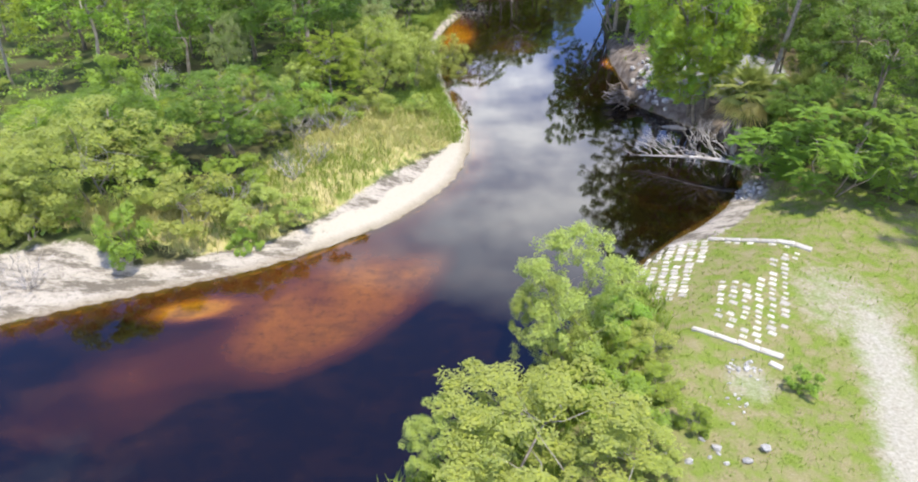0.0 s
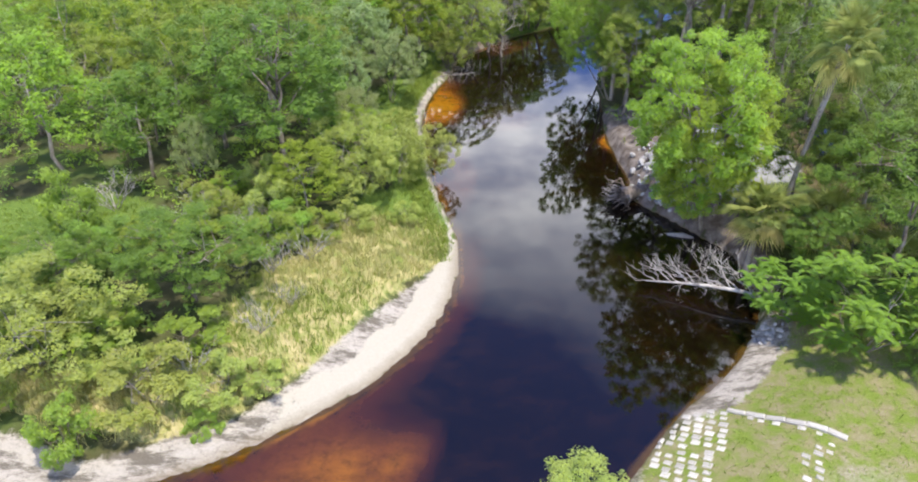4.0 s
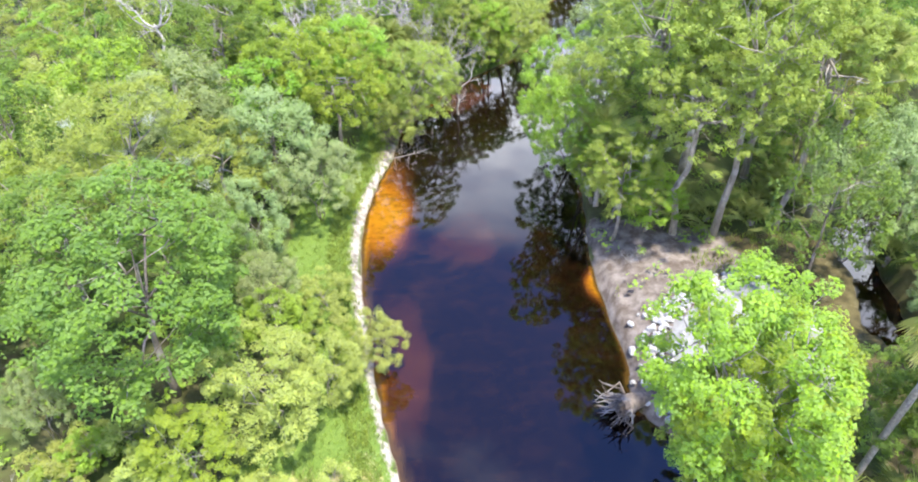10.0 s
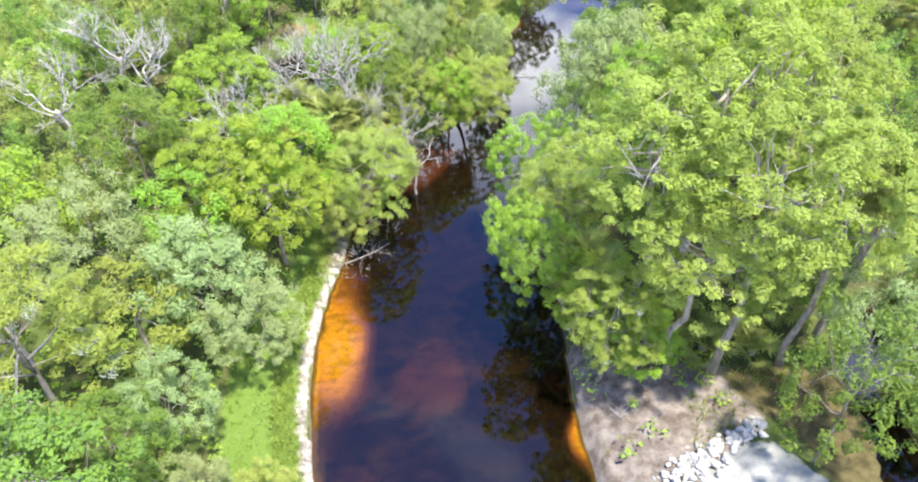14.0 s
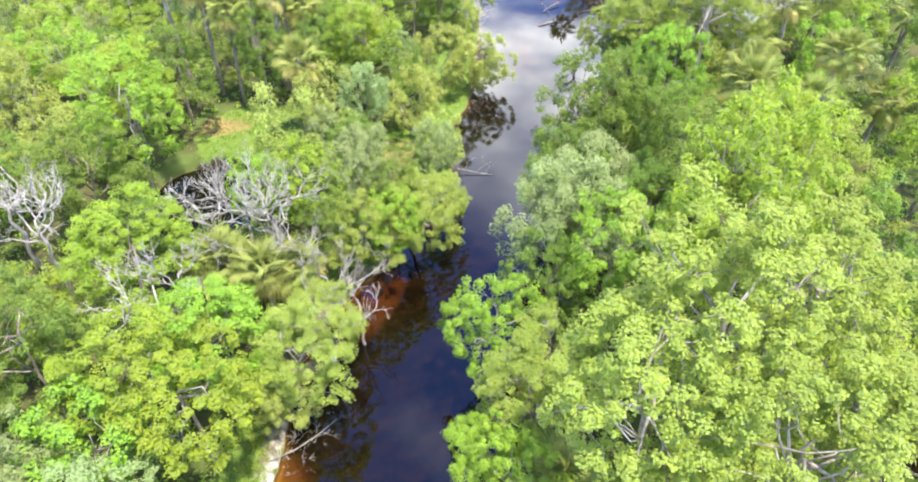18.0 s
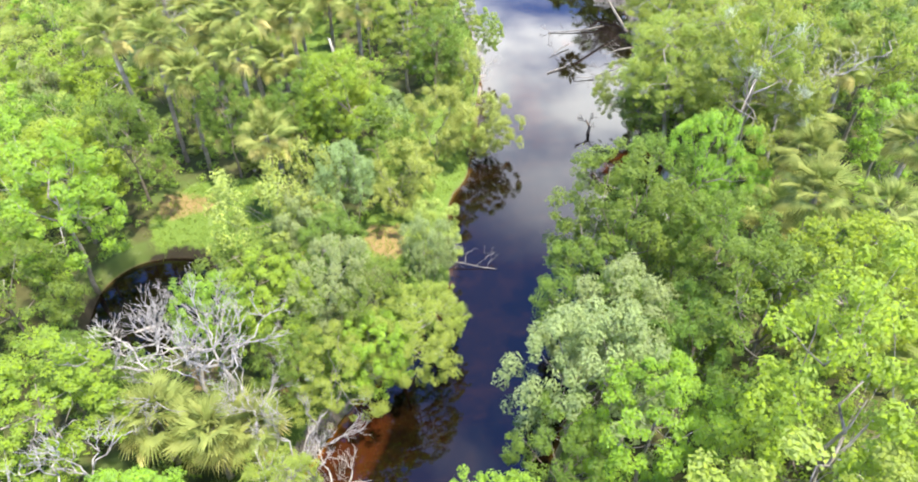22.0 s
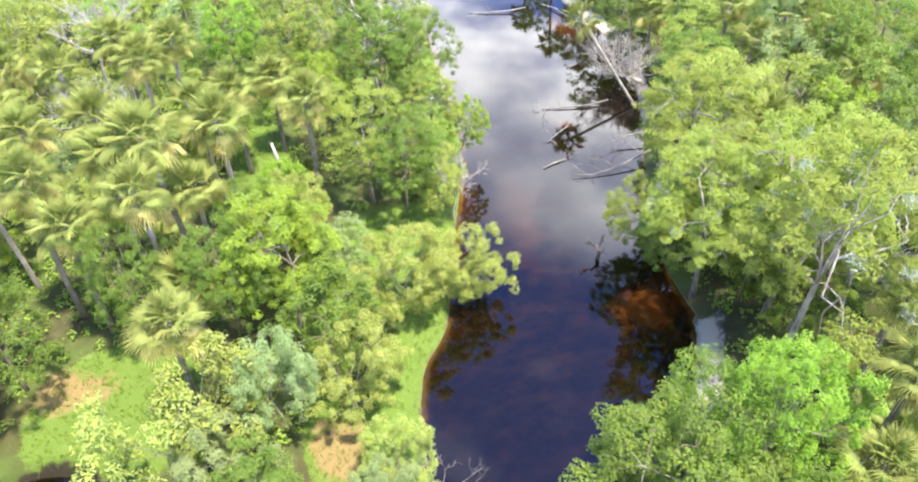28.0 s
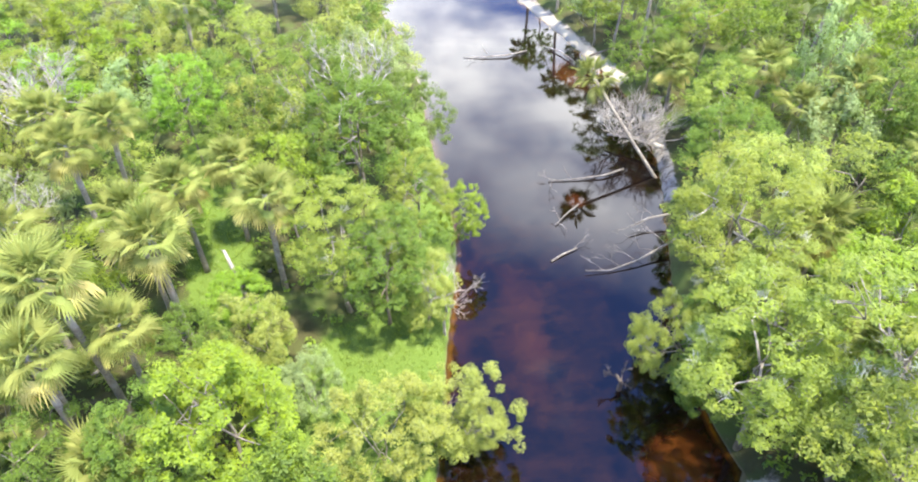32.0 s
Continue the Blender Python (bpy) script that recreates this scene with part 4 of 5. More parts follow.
# crowns on the left bank, then on the right: kind, x, y, top, radius
for row in [
    ("oak_tree", -10.3, 28.6, 5.6, 2.7), ("willow_shrub", -10.3, 23.3, 2.9, 1.7), ("willow_tree", -14.8, 24.6, 5.2, 2.8), ("willow_tree", -19.0, 23.8, 4.4, 2.2), ("shrub", -17.8, 34.7, 4.4, 1.5),
    ("silver_willow", -12.9, 38.5, 5.5, 1.1), ("oak_tree", -9.0, 40.8, 11.0, 4.6), ("willow_tree", -4.6, 38.9, 5.2, 2.5), ("willow_tree", -2.6, 40.2, 4.0, 1.6), ("maple_tree", -6.9, 36.0, 5.2, 1.7), ("willow_tree", -0.6, 42.3, 3.4, 1.35),
    ("willow_shrub", -2.0, 35.9, 1.8, 0.9), ("willow_shrub", -8.1, 23.7, 2.2, 1.4), ("willow_shrub", -6.7, 24.4, 1.5, 0.9), ("shrub", -9.4, 26.0, 2.6, 1.4), ("willow_shrub", -11.8, 24.6, 2.5, 1.3), ("shrub", -12.6, 26.2, 3.0, 1.5), ("willow_shrub", -4.6, 35.2, 2.2, 1.3), ("shrub", -6.2, 33.6, 2.6, 1.3), ("oak_tree", -15.6, 28.6, 4.6, 2.1),
    ("cypress_tree", -11.6, 50.2, 10.9, 3.4), ("silver_willow", -6.1, 55.5, 7.7, 3.0), ("silver_willow", -3.9, 53.2, 5.6, 2.3), ("silver_willow", -11.7, 57.5, 8.8, 3.0), ("maple_tree", -3.0, 60.2, 9.4, 3.2), ("oak_tree", -10.4, 64.5, 10.2, 3.3),
    ("cypress_tree", 2.0, 62.9, 7.4, 2.6), ("cypress_tree", 3.4, 65.6, 6.2, 2.1), ("willow_tree", 0.6, 62.0, 4.6, 1.8), ("maple_tree", -5.8, 62.4, 8.9, 3.0), ("maple_tree", -2.3, 64.0, 9.0, 3.0), ("silver_willow", -6.9, 49.2, 6.0, 1.8),
    ("silver_willow", -5.4, 45.2, 4.6, 1.5), ("oak_tree", -13.4, 44.6, 9.4, 3.6), ("willow_tree", -3.0, 45.6, 3.0, 1.3), ("maple_tree", -5.0, 43.0, 4.2, 1.4), ("oak_tree", -8.4, 46.4, 7.0, 2.4),
    ("maple_tree", -7.8, 83.8, 12.0, 3.6), ("oak_tree", -9.6, 78.5, 10.0, 3.3), ("silver_willow", 6.3, 75.4, 9.0, 2.3), ("oak_tree", 8.2, 74.6, 7.6, 2.2), ("maple_tree", 3.3, 75.8, 8.0, 2.5), ("maple_tree", 0.2, 75.6, 8.0, 1.8),
    ("cypress_tree", 9.7, 72.8, 6.8, 2.6), ("cypress_tree", 11.7, 75.0, 5.2, 1.8), ("maple_tree", 8.0, 72.2, 7.2, 2.0), ("silver_willow", 8.0, 85.8, 7.9, 1.9), ("willow_tree", 11.7, 86.9, 6.6, 2.3), ("silver_willow", 5.2, 82.6, 6.5, 2.2), ("oak_tree", 6.6, 80.4, 6.8, 2.3),
    ("willow_tree", 12.6, 81.6, 5.6, 1.8), ("silver_willow", 12.0, 79.3, 6.5, 1.6), ("willow_tree", 15.2, 92.8, 7.2, 2.7), ("willow_tree", 19.2, 93.4, 5.8, 2.3), ("maple_tree", 8.9, 92.8, 10.6, 3.0), ("oak_tree", 5.6, 93.2, 9.0, 2.4),
    ("cypress_tree", 14.9, 103.6, 9.9, 3.0), ("oak_tree", 17.0, 102.0, 8.6, 2.9), ("willow_tree", 19.2, 101.6, 6.2, 2.0), ("oak_tree", 17.4, 112.8, 11.0, 3.6), ("oak_tree", 15.2, 119.0, 11.5, 3.6), ("cypress_tree", 20.3, 108.6, 7.8, 2.5),
    ("oak_tree", 21.2, 116.4, 9.0, 2.8), ("maple_tree", 6.3, 121.0, 10.5, 2.4), ("maple_tree", 8.4, 95.2, 8.6, 2.5), ("silver_willow", 12.2, 96.8, 5.0, 1.6), ("willow_tree", 10.0, 99.8, 7.0, 2.1), ("maple_tree", 9.0, 103.5, 5.6, 1.8),
    ("oak_tree", 0.6, 93.8, 9.6, 2.3), ("oak_tree", -5.6, 92.0, 9.8, 3.0), ("maple_tree", -8.8, 88.6, 10.5, 3.2), ("oak_tree", 7.0, 98.6, 7.6, 2.0), ("oak_tree", -5.6, 73.8, 7.2, 2.3), ("maple_tree", -6.6, 70.4, 9.8, 3.2),
    ("oak_tree", 4.2, 71.6, 7.4, 1.8), ("cypress_tree", 5.6, 71.2, 7.0, 2.2),
    ("willow_tree", 20.8, 92.9, 5.0, 1.3), ("maple_tree", 23.0, 107.2, 6.2, 1.5), ("cypress_tree", 29.8, 94.2, 6.8, 2.2), ("oak_tree", 30.6, 91.9, 5.6, 1.6), ("maple_tree", 8.9, 55.4, 8.4, 1.2), ("maple_tree", 18.4, 70.2, 6.4, 1.8),
    ("willow_tree", 3.5, 16.7, 4.5, 1.9), ("willow_tree", 2.5, 16.2, 3.4, 1.2), ("willow_tree", 1.8, 10.6, 3.8, 2.5), ("willow_tree", -0.2, 11.2, 3.0, 1.1), ("shrub", 4.2, 12.7, 2.5, 1.1), ("shrub", 5.3, 13.6, 1.9, 0.8), ("shrub", 5.4, 9.0, 2.0, 0.8), ("willow_shrub", 3.6, 9.2, 2.3, 1.1), ("shrub", 5.2, 17.2, 1.9, 1.0), ("shrub", 4.5, 14.7, 2.0, 1.0), ("willow_shrub", 5.5, 15.6, 1.8, 0.9), ("shrub", 5.6, 18.6, 1.4, 0.8), ("willow_shrub", 4.3, 11.2, 2.2, 1.0), ("shrub", 2.9, 13.2, 2.0, 0.9), ("willow_shrub", 0.4, 9.2, 2.4, 1.1), ("shrub", 5.9, 12.2, 1.5, 0.6), ("shrub", 9.3, 13.6, 1.6, 0.5), ("shrub", -8.0, 21.7, 1.2, 0.7),
    ("sumac_shrub", 13.6, 27.6, 3.4, 1.7), ("sumac_shrub", 15.4, 25.0, 4.9, 2.0), ("sumac_shrub", 17.6, 24.6, 5.0, 2.0), ("oak_tree", 15.6, 29.2, 4.6, 1.8), ("oak_tree", 14.6, 32.4, 3.6, 1.3),
    ("oak_tree", 18.4, 29.0, 8.5, 3.0), ("oak_tree", 19.6, 33.6, 9.5, 3.0), ("oak_tree", 16.9, 35.0, 7.0, 2.0), ("silver_willow", 22.6, 46.0, 10.0, 2.6), ("silver_willow", 22.8, 39.2, 7.2, 1.9), ("oak_tree", 23.6, 30.0, 11, 3.4),
    ("tall_maple", 15.0, 49.0, 12.0, 2.9), ("cypress_tree", 11.9, 49.4, 7.9, 2.1), ("maple_tree", 9.4, 53.4, 9.9, 1.9), ("cypress_tree", 11.4, 56.6, 9.0, 2.3), ("tall_maple", 13.6, 51.6, 15.8, 3.3), ("tall_maple", 17.0, 48.6, 15.6, 3.0),
    # oaks at x 22-27, y 43-52 are added to shade the side stream
    ("tall_maple", 16.8, 53.4, 17.6, 3.6), ("maple_tree", 11.0, 61.4, 8.4, 2.4), ("cypress_tree", 12.6, 58.4, 8.8, 2.2), ("maple_tree", 21.8, 59.4, 17.6, 3.5), ("tall_maple", 21.0, 54.0, 16.5, 3.2), ("tall_maple", 20.4, 48.6, 14.5, 2.8), ("maple_tree", 13.6, 49.4, 5.2, 1.9), ("maple_tree", 12.4, 51.2, 7.0, 2.2), ("oak_tree", 26.8, 48.2, 9.0, 2.6), ("oak_tree", 22.2, 51.6, 8.0, 2.0), ("oak_tree", 26.4, 43.8, 8.6, 2.6), ("silver_willow", 16.6, 66.2, 11.6, 3.2),
    ("maple_tree", 17.9, 63.2, 11.0, 2.6), ("oak_tree", 14.4, 63.4, 8.8, 2.2), ("oak_tree", 21.2, 74.6, 12.4, 3.7), ("oak_tree", 18.6, 71.6, 9.4, 2.8), ("silver_willow", 18.8, 68.6, 10.6, 2.9), ("maple_tree", 26.2, 76.0, 13.2, 2.2),
    ("oak_tree", 24.6, 66.4, 12.9, 3.6), ("maple_tree", 27.8, 66.4, 14.0, 3.3), ("oak_tree", 24.8, 71.0, 11.6, 2.8), ("oak_tree", 21.6, 66.6, 10.0, 2.6), ("cypress_tree", 31.4, 89.6, 12.0, 3.6), ("cypress_tree", 33.2, 82.6, 16.6, 3.8),
    ("cypress_tree", 35.0, 86.6, 15.0, 3.6), ("cypress_tree", 35.4, 98.0, 12.0, 3.8), ("willow_tree", 38.6, 101.0, 10.5, 3.4), ("cypress_tree", 34.4, 91.8, 10.7, 3.4), ("maple_tree", 39.4, 92.2, 9.8, 2.6), ("maple_tree", 31.2, 79.2, 7.2, 2.6),
    ("oak_tree", 26.8, 78.2, 5.6, 1.6), ("oak_tree", 33.6, 94.6, 6.0, 2.2), ("oak_tree", 43.0, 122.0, 7.5, 3.0), ("oak_tree", 40.6, 106.6, 9.0, 3.0), ("oak_tree", 45.0, 114.0, 8.0, 3.0), ("oak_tree", 24.0, 80.2, 5.0, 1.6), ("oak_tree", 24.2, 77.0, 11.0, 2.7), ("oak_tree", 33.4, 91.6, 6.5, 2.3), ("willow_tree", 34.8, 95.2, 7.0, 2.4), ("oak_tree", 34.2, 88.0, 5.6, 1.7), ("oak_tree", 36.4, 90.4, 8.0, 2.8), ("oak_tree", 35.0, 84.4, 7.0, 2.2),
]:
    tree(*row)
tree("maple_tree", 13.0, 36.6, 11.0, 3.3, 40, (14, -14))
tree("maple_tree", 13.6, 35.8, 9.6, 2.9, 250, (12, -12))
tree("maple_tree", 12.9, 35.4, 7.2, 2.5, 140, (12, -13))
tree("maple_tree", 12.7, 35.9, 5.2, 2.3, 10, (8, -10))

# ---- palms ----


def fan_mesh(name, mat, petiole, radius, droop, seed):
    """One costapalmate leaf along +X: a stalk that arches and a fan of folded, pointed segments."""
    rng = random.Random(seed)
    s = Shape()
    stalk = [Vector((petiole * t, 0, 0.16 * petiole * math.sin(2.2 * t) - droop * 0.35 * t * t)) for t in (0, 0.35, 0.7, 1)]
    s.tube(stalk, [0.035, 0.028, 0.022, 0.015], 4)
    hub = stalk[-1]
    count, ring = 22, len(s.v) - 4
    top = len(s.v)
    first = top + 1
    s.v += [hub, hub + Vector((math.cos(2.1), -math.sin(2.1), 0)) * radius * 0.4]
    s.f += [(ring, ring + 1, top), (ring + 2, ring + 3, top)]
    for i in range(count):
        a = math.radians(-118 + 236 * i / (count - 1)) + rng.gauss(0, 0.03)
        ln = radius * (1.05 - 0.32 * abs(a) / 2.06) * rng.uniform(0.88, 1.1)
        d = Vector((math.cos(a) * 0.95 + 0.12, math.sin(a), 0))
        drop = lambda t: Vector((0, 0, -droop * ln * t ** 2.4 - 0.12 * abs(math.sin(a)) * t * (-1 if i % 2 else 1) * 0.3))
        half = 1.06 / count * math.pi * 0.64
        gap = Vector((d.x * math.cos(half) - d.y * math.sin(half), d.x * math.sin(half) + d.y * math.cos(half), 0))
        b = len(s.v)
        # ridge, tip and the valley shared with the next segment
        s.v += [hub + d * ln * 0.55 + drop(0.55) + Vector((0, 0, 0.035 * radius)), hub + d * ln * (1 - 0.18 * droop) + drop(1.0), hub + gap * radius * 0.3 + drop(0.3)]
        before = b - 1 if i else first
        s.f += [(top, before, b), (top, b, b + 2), (before, b + 1, b), (b, b + 1, b + 2)]
    return s.mesh(name, mat, False)


FANS = [fan_mesh("young_fan", FROND, 0.8, 0.92, 0.12, 1), fan_mesh("full_fan", FROND, 0.95, 1.0, 0.26, 2), fan_mesh("hanging_fan", FROND, 0.95, 0.98, 0.42, 3), fan_mesh("old_fan", FROND_OLD, 0.9, 0.95, 0.5, 4)]
PALM_HEIGHT = {"cabbage_palm": (1.6, 4.0, 6.8, 9.2, 1.6, 4.0, 6.8, 9.2), "saw_palmetto": (0.25, 0.25, 0.25, 0.25)}


def make_palm(kind, variant):
    low = kind == "saw_palmetto"
    rng = random.Random(31 * variant + low * 7)
    height = PALM_HEIGHT[kind][variant]
    root = tagged(new(kind), "low saw palmetto with spreading green fans on the forest floor" if low else "cabbage palm with grey trunk, green fans and yellowed lower fronds", "palm")
    sway = Vector((rng.gauss(0, 0.05) * height, rng.gauss(0, 0.05) * height, height))
    pts = [Vector((sway.x * t ** 2, sway.y * t ** 2, -0.3 + (height + 0.3) * t)) for t in np.linspace(0, 1, 9)]
    part("trunk", Shape().tube(pts, [0.2, 0.165, 0.155, 0.15, 0.15, 0.155, 0.165, 0.19, 0.13], 8).mesh("trunk", PALM_BARK), root)
    behind = variant > 3                # palms of the woods behind carry one joined crown
    count = 12 if low else 26 if behind else 42
    crown = Shape()
    for i in range(count):
        t = i / (count - 1)
        pitch = 82 - 60 * t + rng.gauss(0, 6) if low else 84 - 126 * t ** 1.1 + rng.gauss(0, 7)
        fan = FANS[0 if pitch > 45 else 1 if pitch > 5 else 2] if t < 0.77 + rng.gauss(0, 0.06) or low else FANS[3]
        m = Matrix.Translation(sway + Vector((0, 0, -0.25 * t))) @ Matrix.Rotation(i * 2.39996 + rng.gauss(0, 0.15), 4, "Z") @ Matrix.Rotation(-radians(pitch), 4, "Y") @ Matrix.Rotation(rng.gauss(0, 0.25), 4, "X") @ Matrix.Scale(rng.uniform(0.92, 1.2) * (0.8 if low else 1), 4)
        if behind:
            b = len(crown.v)
            crown.v += [m @ v.co for v in fan.vertices]
            crown.f += [tuple(b + i for i in f.vertices) for f in fan.polygons]
            continue
        part("frond", fan, root, "yellowed drooping frond" if fan is FANS[3] else "", m)
    if behind:
        part("crown", crown.mesh("crown", FROND, False), root)
    return root


def palm(x, y, top, size=1.0, lean=(0, 0), behind=False):
    z = ground_z(x, y)
    want = (top - max(z, 0)) / size - 1.3
    heights = PALM_HEIGHT["cabbage_palm"]
    v = min(range(4), key=lambda i: abs(heights[i] - want))
    stretch = (top - max(z, 0)) / (heights[v] + 1.3)
    stretch = min(max(stretch, 0.75), 1.7)
    TREES.append((x, y, 1.7))
    return put("cabbage_palm", v + 4 * behind, make_palm, x, y, size, size, stretch, (len(TREES) * 77) % 360, lean, z - 0.05, "cabbage palms in the creek woods")


for row in [(3.4, 88.4, 9.0), (-3.4, 96.8, 12.2), (2.4, 95.2, 11.4), (3.1, 98.8, 13.0, 1.15), (5.9, 103.2, 10.9, 1.2), (0.0, 99.8, 11.4, 1.1), (4.3, 98.9, 8.8), (-0.6, 104.2, 11.4, 1.15), (6.6, 109.2, 9.4, 1.05),
            (11.3, 106.4, 9.8, 1.1), (2.4, 114.4, 11.0), (1.0, 111.2, 11.2), (-4.4, 104.0, 11.0), (-8.8, 116.0, 10.0), (-2.3, 70.6, 6.2, 1.15), (0.2, 69.2, 6.0, 1.1), (1.9, 69.2, 5.6), (29.6, 71.2, 12.6), (29.9, 74.2, 9.0), (40.6, 97.4, 8.6, 1.15),
            (51.0, 108.5, 9.6), (49.6, 99.8, 9.6), (11.9, 53.0, 6.8), (15.3, 33.0, 11.6, 0.72, (-4, 6)), (13.9, 31.9, 4.4, 0.9), (16.8, 31.6, 4.2, 0.85), (-6.2, 99.6, 12.0), (3.6, 93.6, 6.8, 1.1), (-1.6, 95.2, 10.4), (9.2, 111.6, 8.6), (4.6, 106.0, 10.2),
            (37.0, 89.0, 9.0), (28.4, 62.0, 11.0), (33.0, 76.5, 10.5), (36.0, 80.5, 10.0), (43.5, 119.0, 7.0), (47, 113, 9.5), (22.8, 49.8, 12.4), (38.6, 75.5, 11), (41, 84, 11), (-8, 110, 10), (-1.2, 117.5, 10.5), (45.5, 90.0, 10)]:
    palm(*row)
palm(39.4, 111.8, 10.6, 0.85, lean=(-35, -31), behind=True)

# ---- the woods between: seeded, spaced, clear of water and openings ----


def reach(y):
    """How far the woods go on either side, thinning out in bays."""
    lo = np.interp(y, [16, 20, 40, 60, 75, 90, 110, 150], [-14, -19, -28, -40, -43, -38, -31, -24])
    hi = np.interp(y, [16, 20, 40, 60, 80, 100, 125, 150], [17, 22, 31, 43, 56, 69, 79, 45])
    return lo + 3.5 * waves(y, y * 0, 0.45, 81), hi + 3.5 * waves(y, y * 0, 0.45, 82)


DEAD_SPOTS = [(-15.7, 69.6, 1.2), (1.3, 71.8, 1.2), (-2.2, 72.4, 1.05), (-11.5, 73.2, 1.2), (2.4, 69.8, 0.85), (17.4, 116.2, 1.45), (-2.6, 108.2, 1.25), (-4.6, 65.6, 1.1), (-0.8, 73.6, 1.0), (-13.8, 76.0, 1.25), (36.4, 84.0, 1.5),
              (20.0, 100.8, 0.7), (5.0, 66.5, 0.75), (-2.4, 122.6, 1.35), (4.0, 68.0, 0.9), (-4.2, 122.0, 1.2)]
TREES.extend((x, y, 2.2 * k) for x, y, k in DEAD_SPOTS)


def woods():
    rng = random.Random(11)
    cand = [(rng.uniform(-44, 80), rng.uniform(20, 152)) for _ in range(14000)]
    x, y = np.array(cand).T
    _, m, d, left = plan(x, y)
    lo, hi = reach(y)
    bare = np.maximum.reduce([m[k] for k in ("grass", "lawn", "straw", "clay", "mud", "rust", "gravel", "road", "sand")])
    stream = distance(x, y, SIDE_STREAM)
    pond = blob(x, y, *POND)
    count = 0
    for i in range(len(x)):
        if not (lo[i] < x[i] < hi[i]) or d[i] < 1.3 or bare[i] > 0.35 or stream[i] < 2.2 or pond[i] < 1.35 or blob(x[i], y[i], -3.2, 77.0, 4.0, 3.4) < 1:
            continue
        near = min(((x[i] - a) ** 2 + (y[i] - b) ** 2) ** 0.5 - 0.5 * r for a, b, r in TREES)
        off = max(0, (lo[i] + 14 - x[i]) / 14, (x[i] - hi[i] + 18) / 18)
        u = rng.random()
        thicket = left[i] and y[i] < 42 + 0.25 * (x[i] + 10)
        if thicket:
            if near > 0.45:
                kind = "shrub" if u < 0.42 else "willow_shrub" if u < 0.85 else "maple_tree"
                s = rng.uniform(0.8, 1.35)
                tree(kind, x[i], y[i], 1.2 + rng.uniform(1.0, 2.2) * s, s * (1.1 if kind != "oak_tree" else 1.3))
                count += 1
            continue
        if near < 1.85 + 1.2 * off:
            continue
        if left[i]:
            r = rng.uniform(2.0, 3.3)
            if y[i] > 84 and u < 0.06:
                palm(x[i], y[i], rng.uniform(8, 12), behind=True)
            else:
                tree((("maple_tree", "oak_tree", "oak_tree", "willow_tree", "cypress_tree", "maple_tree") if y[i] < 82 else ("maple_tree", "willow_tree", "oak_tree", "willow_tree", "cypress_tree", "silver_willow"))[rng.randrange(6)], x[i], y[i], rng.uniform(5.5, 10), r, behind=True)
        else:
            r = rng.uniform(2.2, 3.4)
            if u < 0.16:
                palm(x[i], y[i], rng.uniform(7, 12), behind=True)
            else:
                # below y 60 mostly oaks, their dark leaf colour standing in for shade
                tree((("oak_tree", "oak_tree", "oak_tree", "oak_tree", "cypress_tree", "maple_tree") if y[i] < 60 else ("maple_tree", "oak_tree", "oak_tree", "maple_tree", "cypress_tree", "silver_willow"))[rng.randrange(6)], x[i], y[i], rng.uniform(7, 13), r, behind=True)
        count += 1
        if count > 310:
            break


woods()

rng = random.Random(5)
for x, y in [(17.2, 50.0), (18.6, 50.6), (19.4, 49.4), (20.6, 51.2), (15.6, 50.4), (16.2, 51.8), (21.8, 51.6), (22.6, 53.2), (13.2, 51.8), (14.4, 52.8), (23.8, 55.4), (25.8, 46.6), (27.2, 44.8), (29.0, 60.2), (31.4, 58.4), (33, 66),
             (30.2, 68.2), (32, 72.4), (35, 70), (36.4, 77.6), (38.8, 80), (-0.4, 67.8), (-3.2, 69), (-1.4, 72.2), (1.6, 94.4), (-2.4, 98.4), (6.8, 100.6), (0.8, 102.4), (10.4, 108.2), (4.2, 111.8), (28.4, 77.2), (42, 100), (44.2, 96), (46, 104), (17.8, 32.2), (19.6, 30.4)]:
    put("saw_palmetto", rng.randrange(2), make_palm, x, y, *(rng.uniform(0.9, 1.25),) * 3, rng.uniform(0, 360), group="saw palmettos on the forest floor")

# ---- dead trees, snags and logs ----


def make_dead(kind, variant):
    rng = random.Random(50 + variant)
    root = tagged(new(kind), "bare bleached grey dead tree with forking lichen-covered branches", "dead tree")
    fork = Vector((rng.gauss(0, 0.3), rng.gauss(0, 0.3), 4.6))
    trunk = part("trunk", Shape().tube(bent(rng, (0, 0, -0.3), fork, 6, 0.03), [0.16, 0.13, 0.11, 0.1, 0.08, 0.065], 7).mesh("trunk", DEAD_WOOD), root)
    for i in range(5):
        a = i * 1.256 + rng.gauss(0, 0.3)
        s = Shape()
        twigs(s, rng, fork.lerp(Vector((0, 0, 2.5)), 0.35 * rng.random()), (math.cos(a), math.sin(a), rng.uniform(0.5, 1.3)), 1.6, 0.06, 4, 0.2, taper=0.62)
        part("branch", s.mesh("branch", DEAD_WOOD), trunk)
    return root


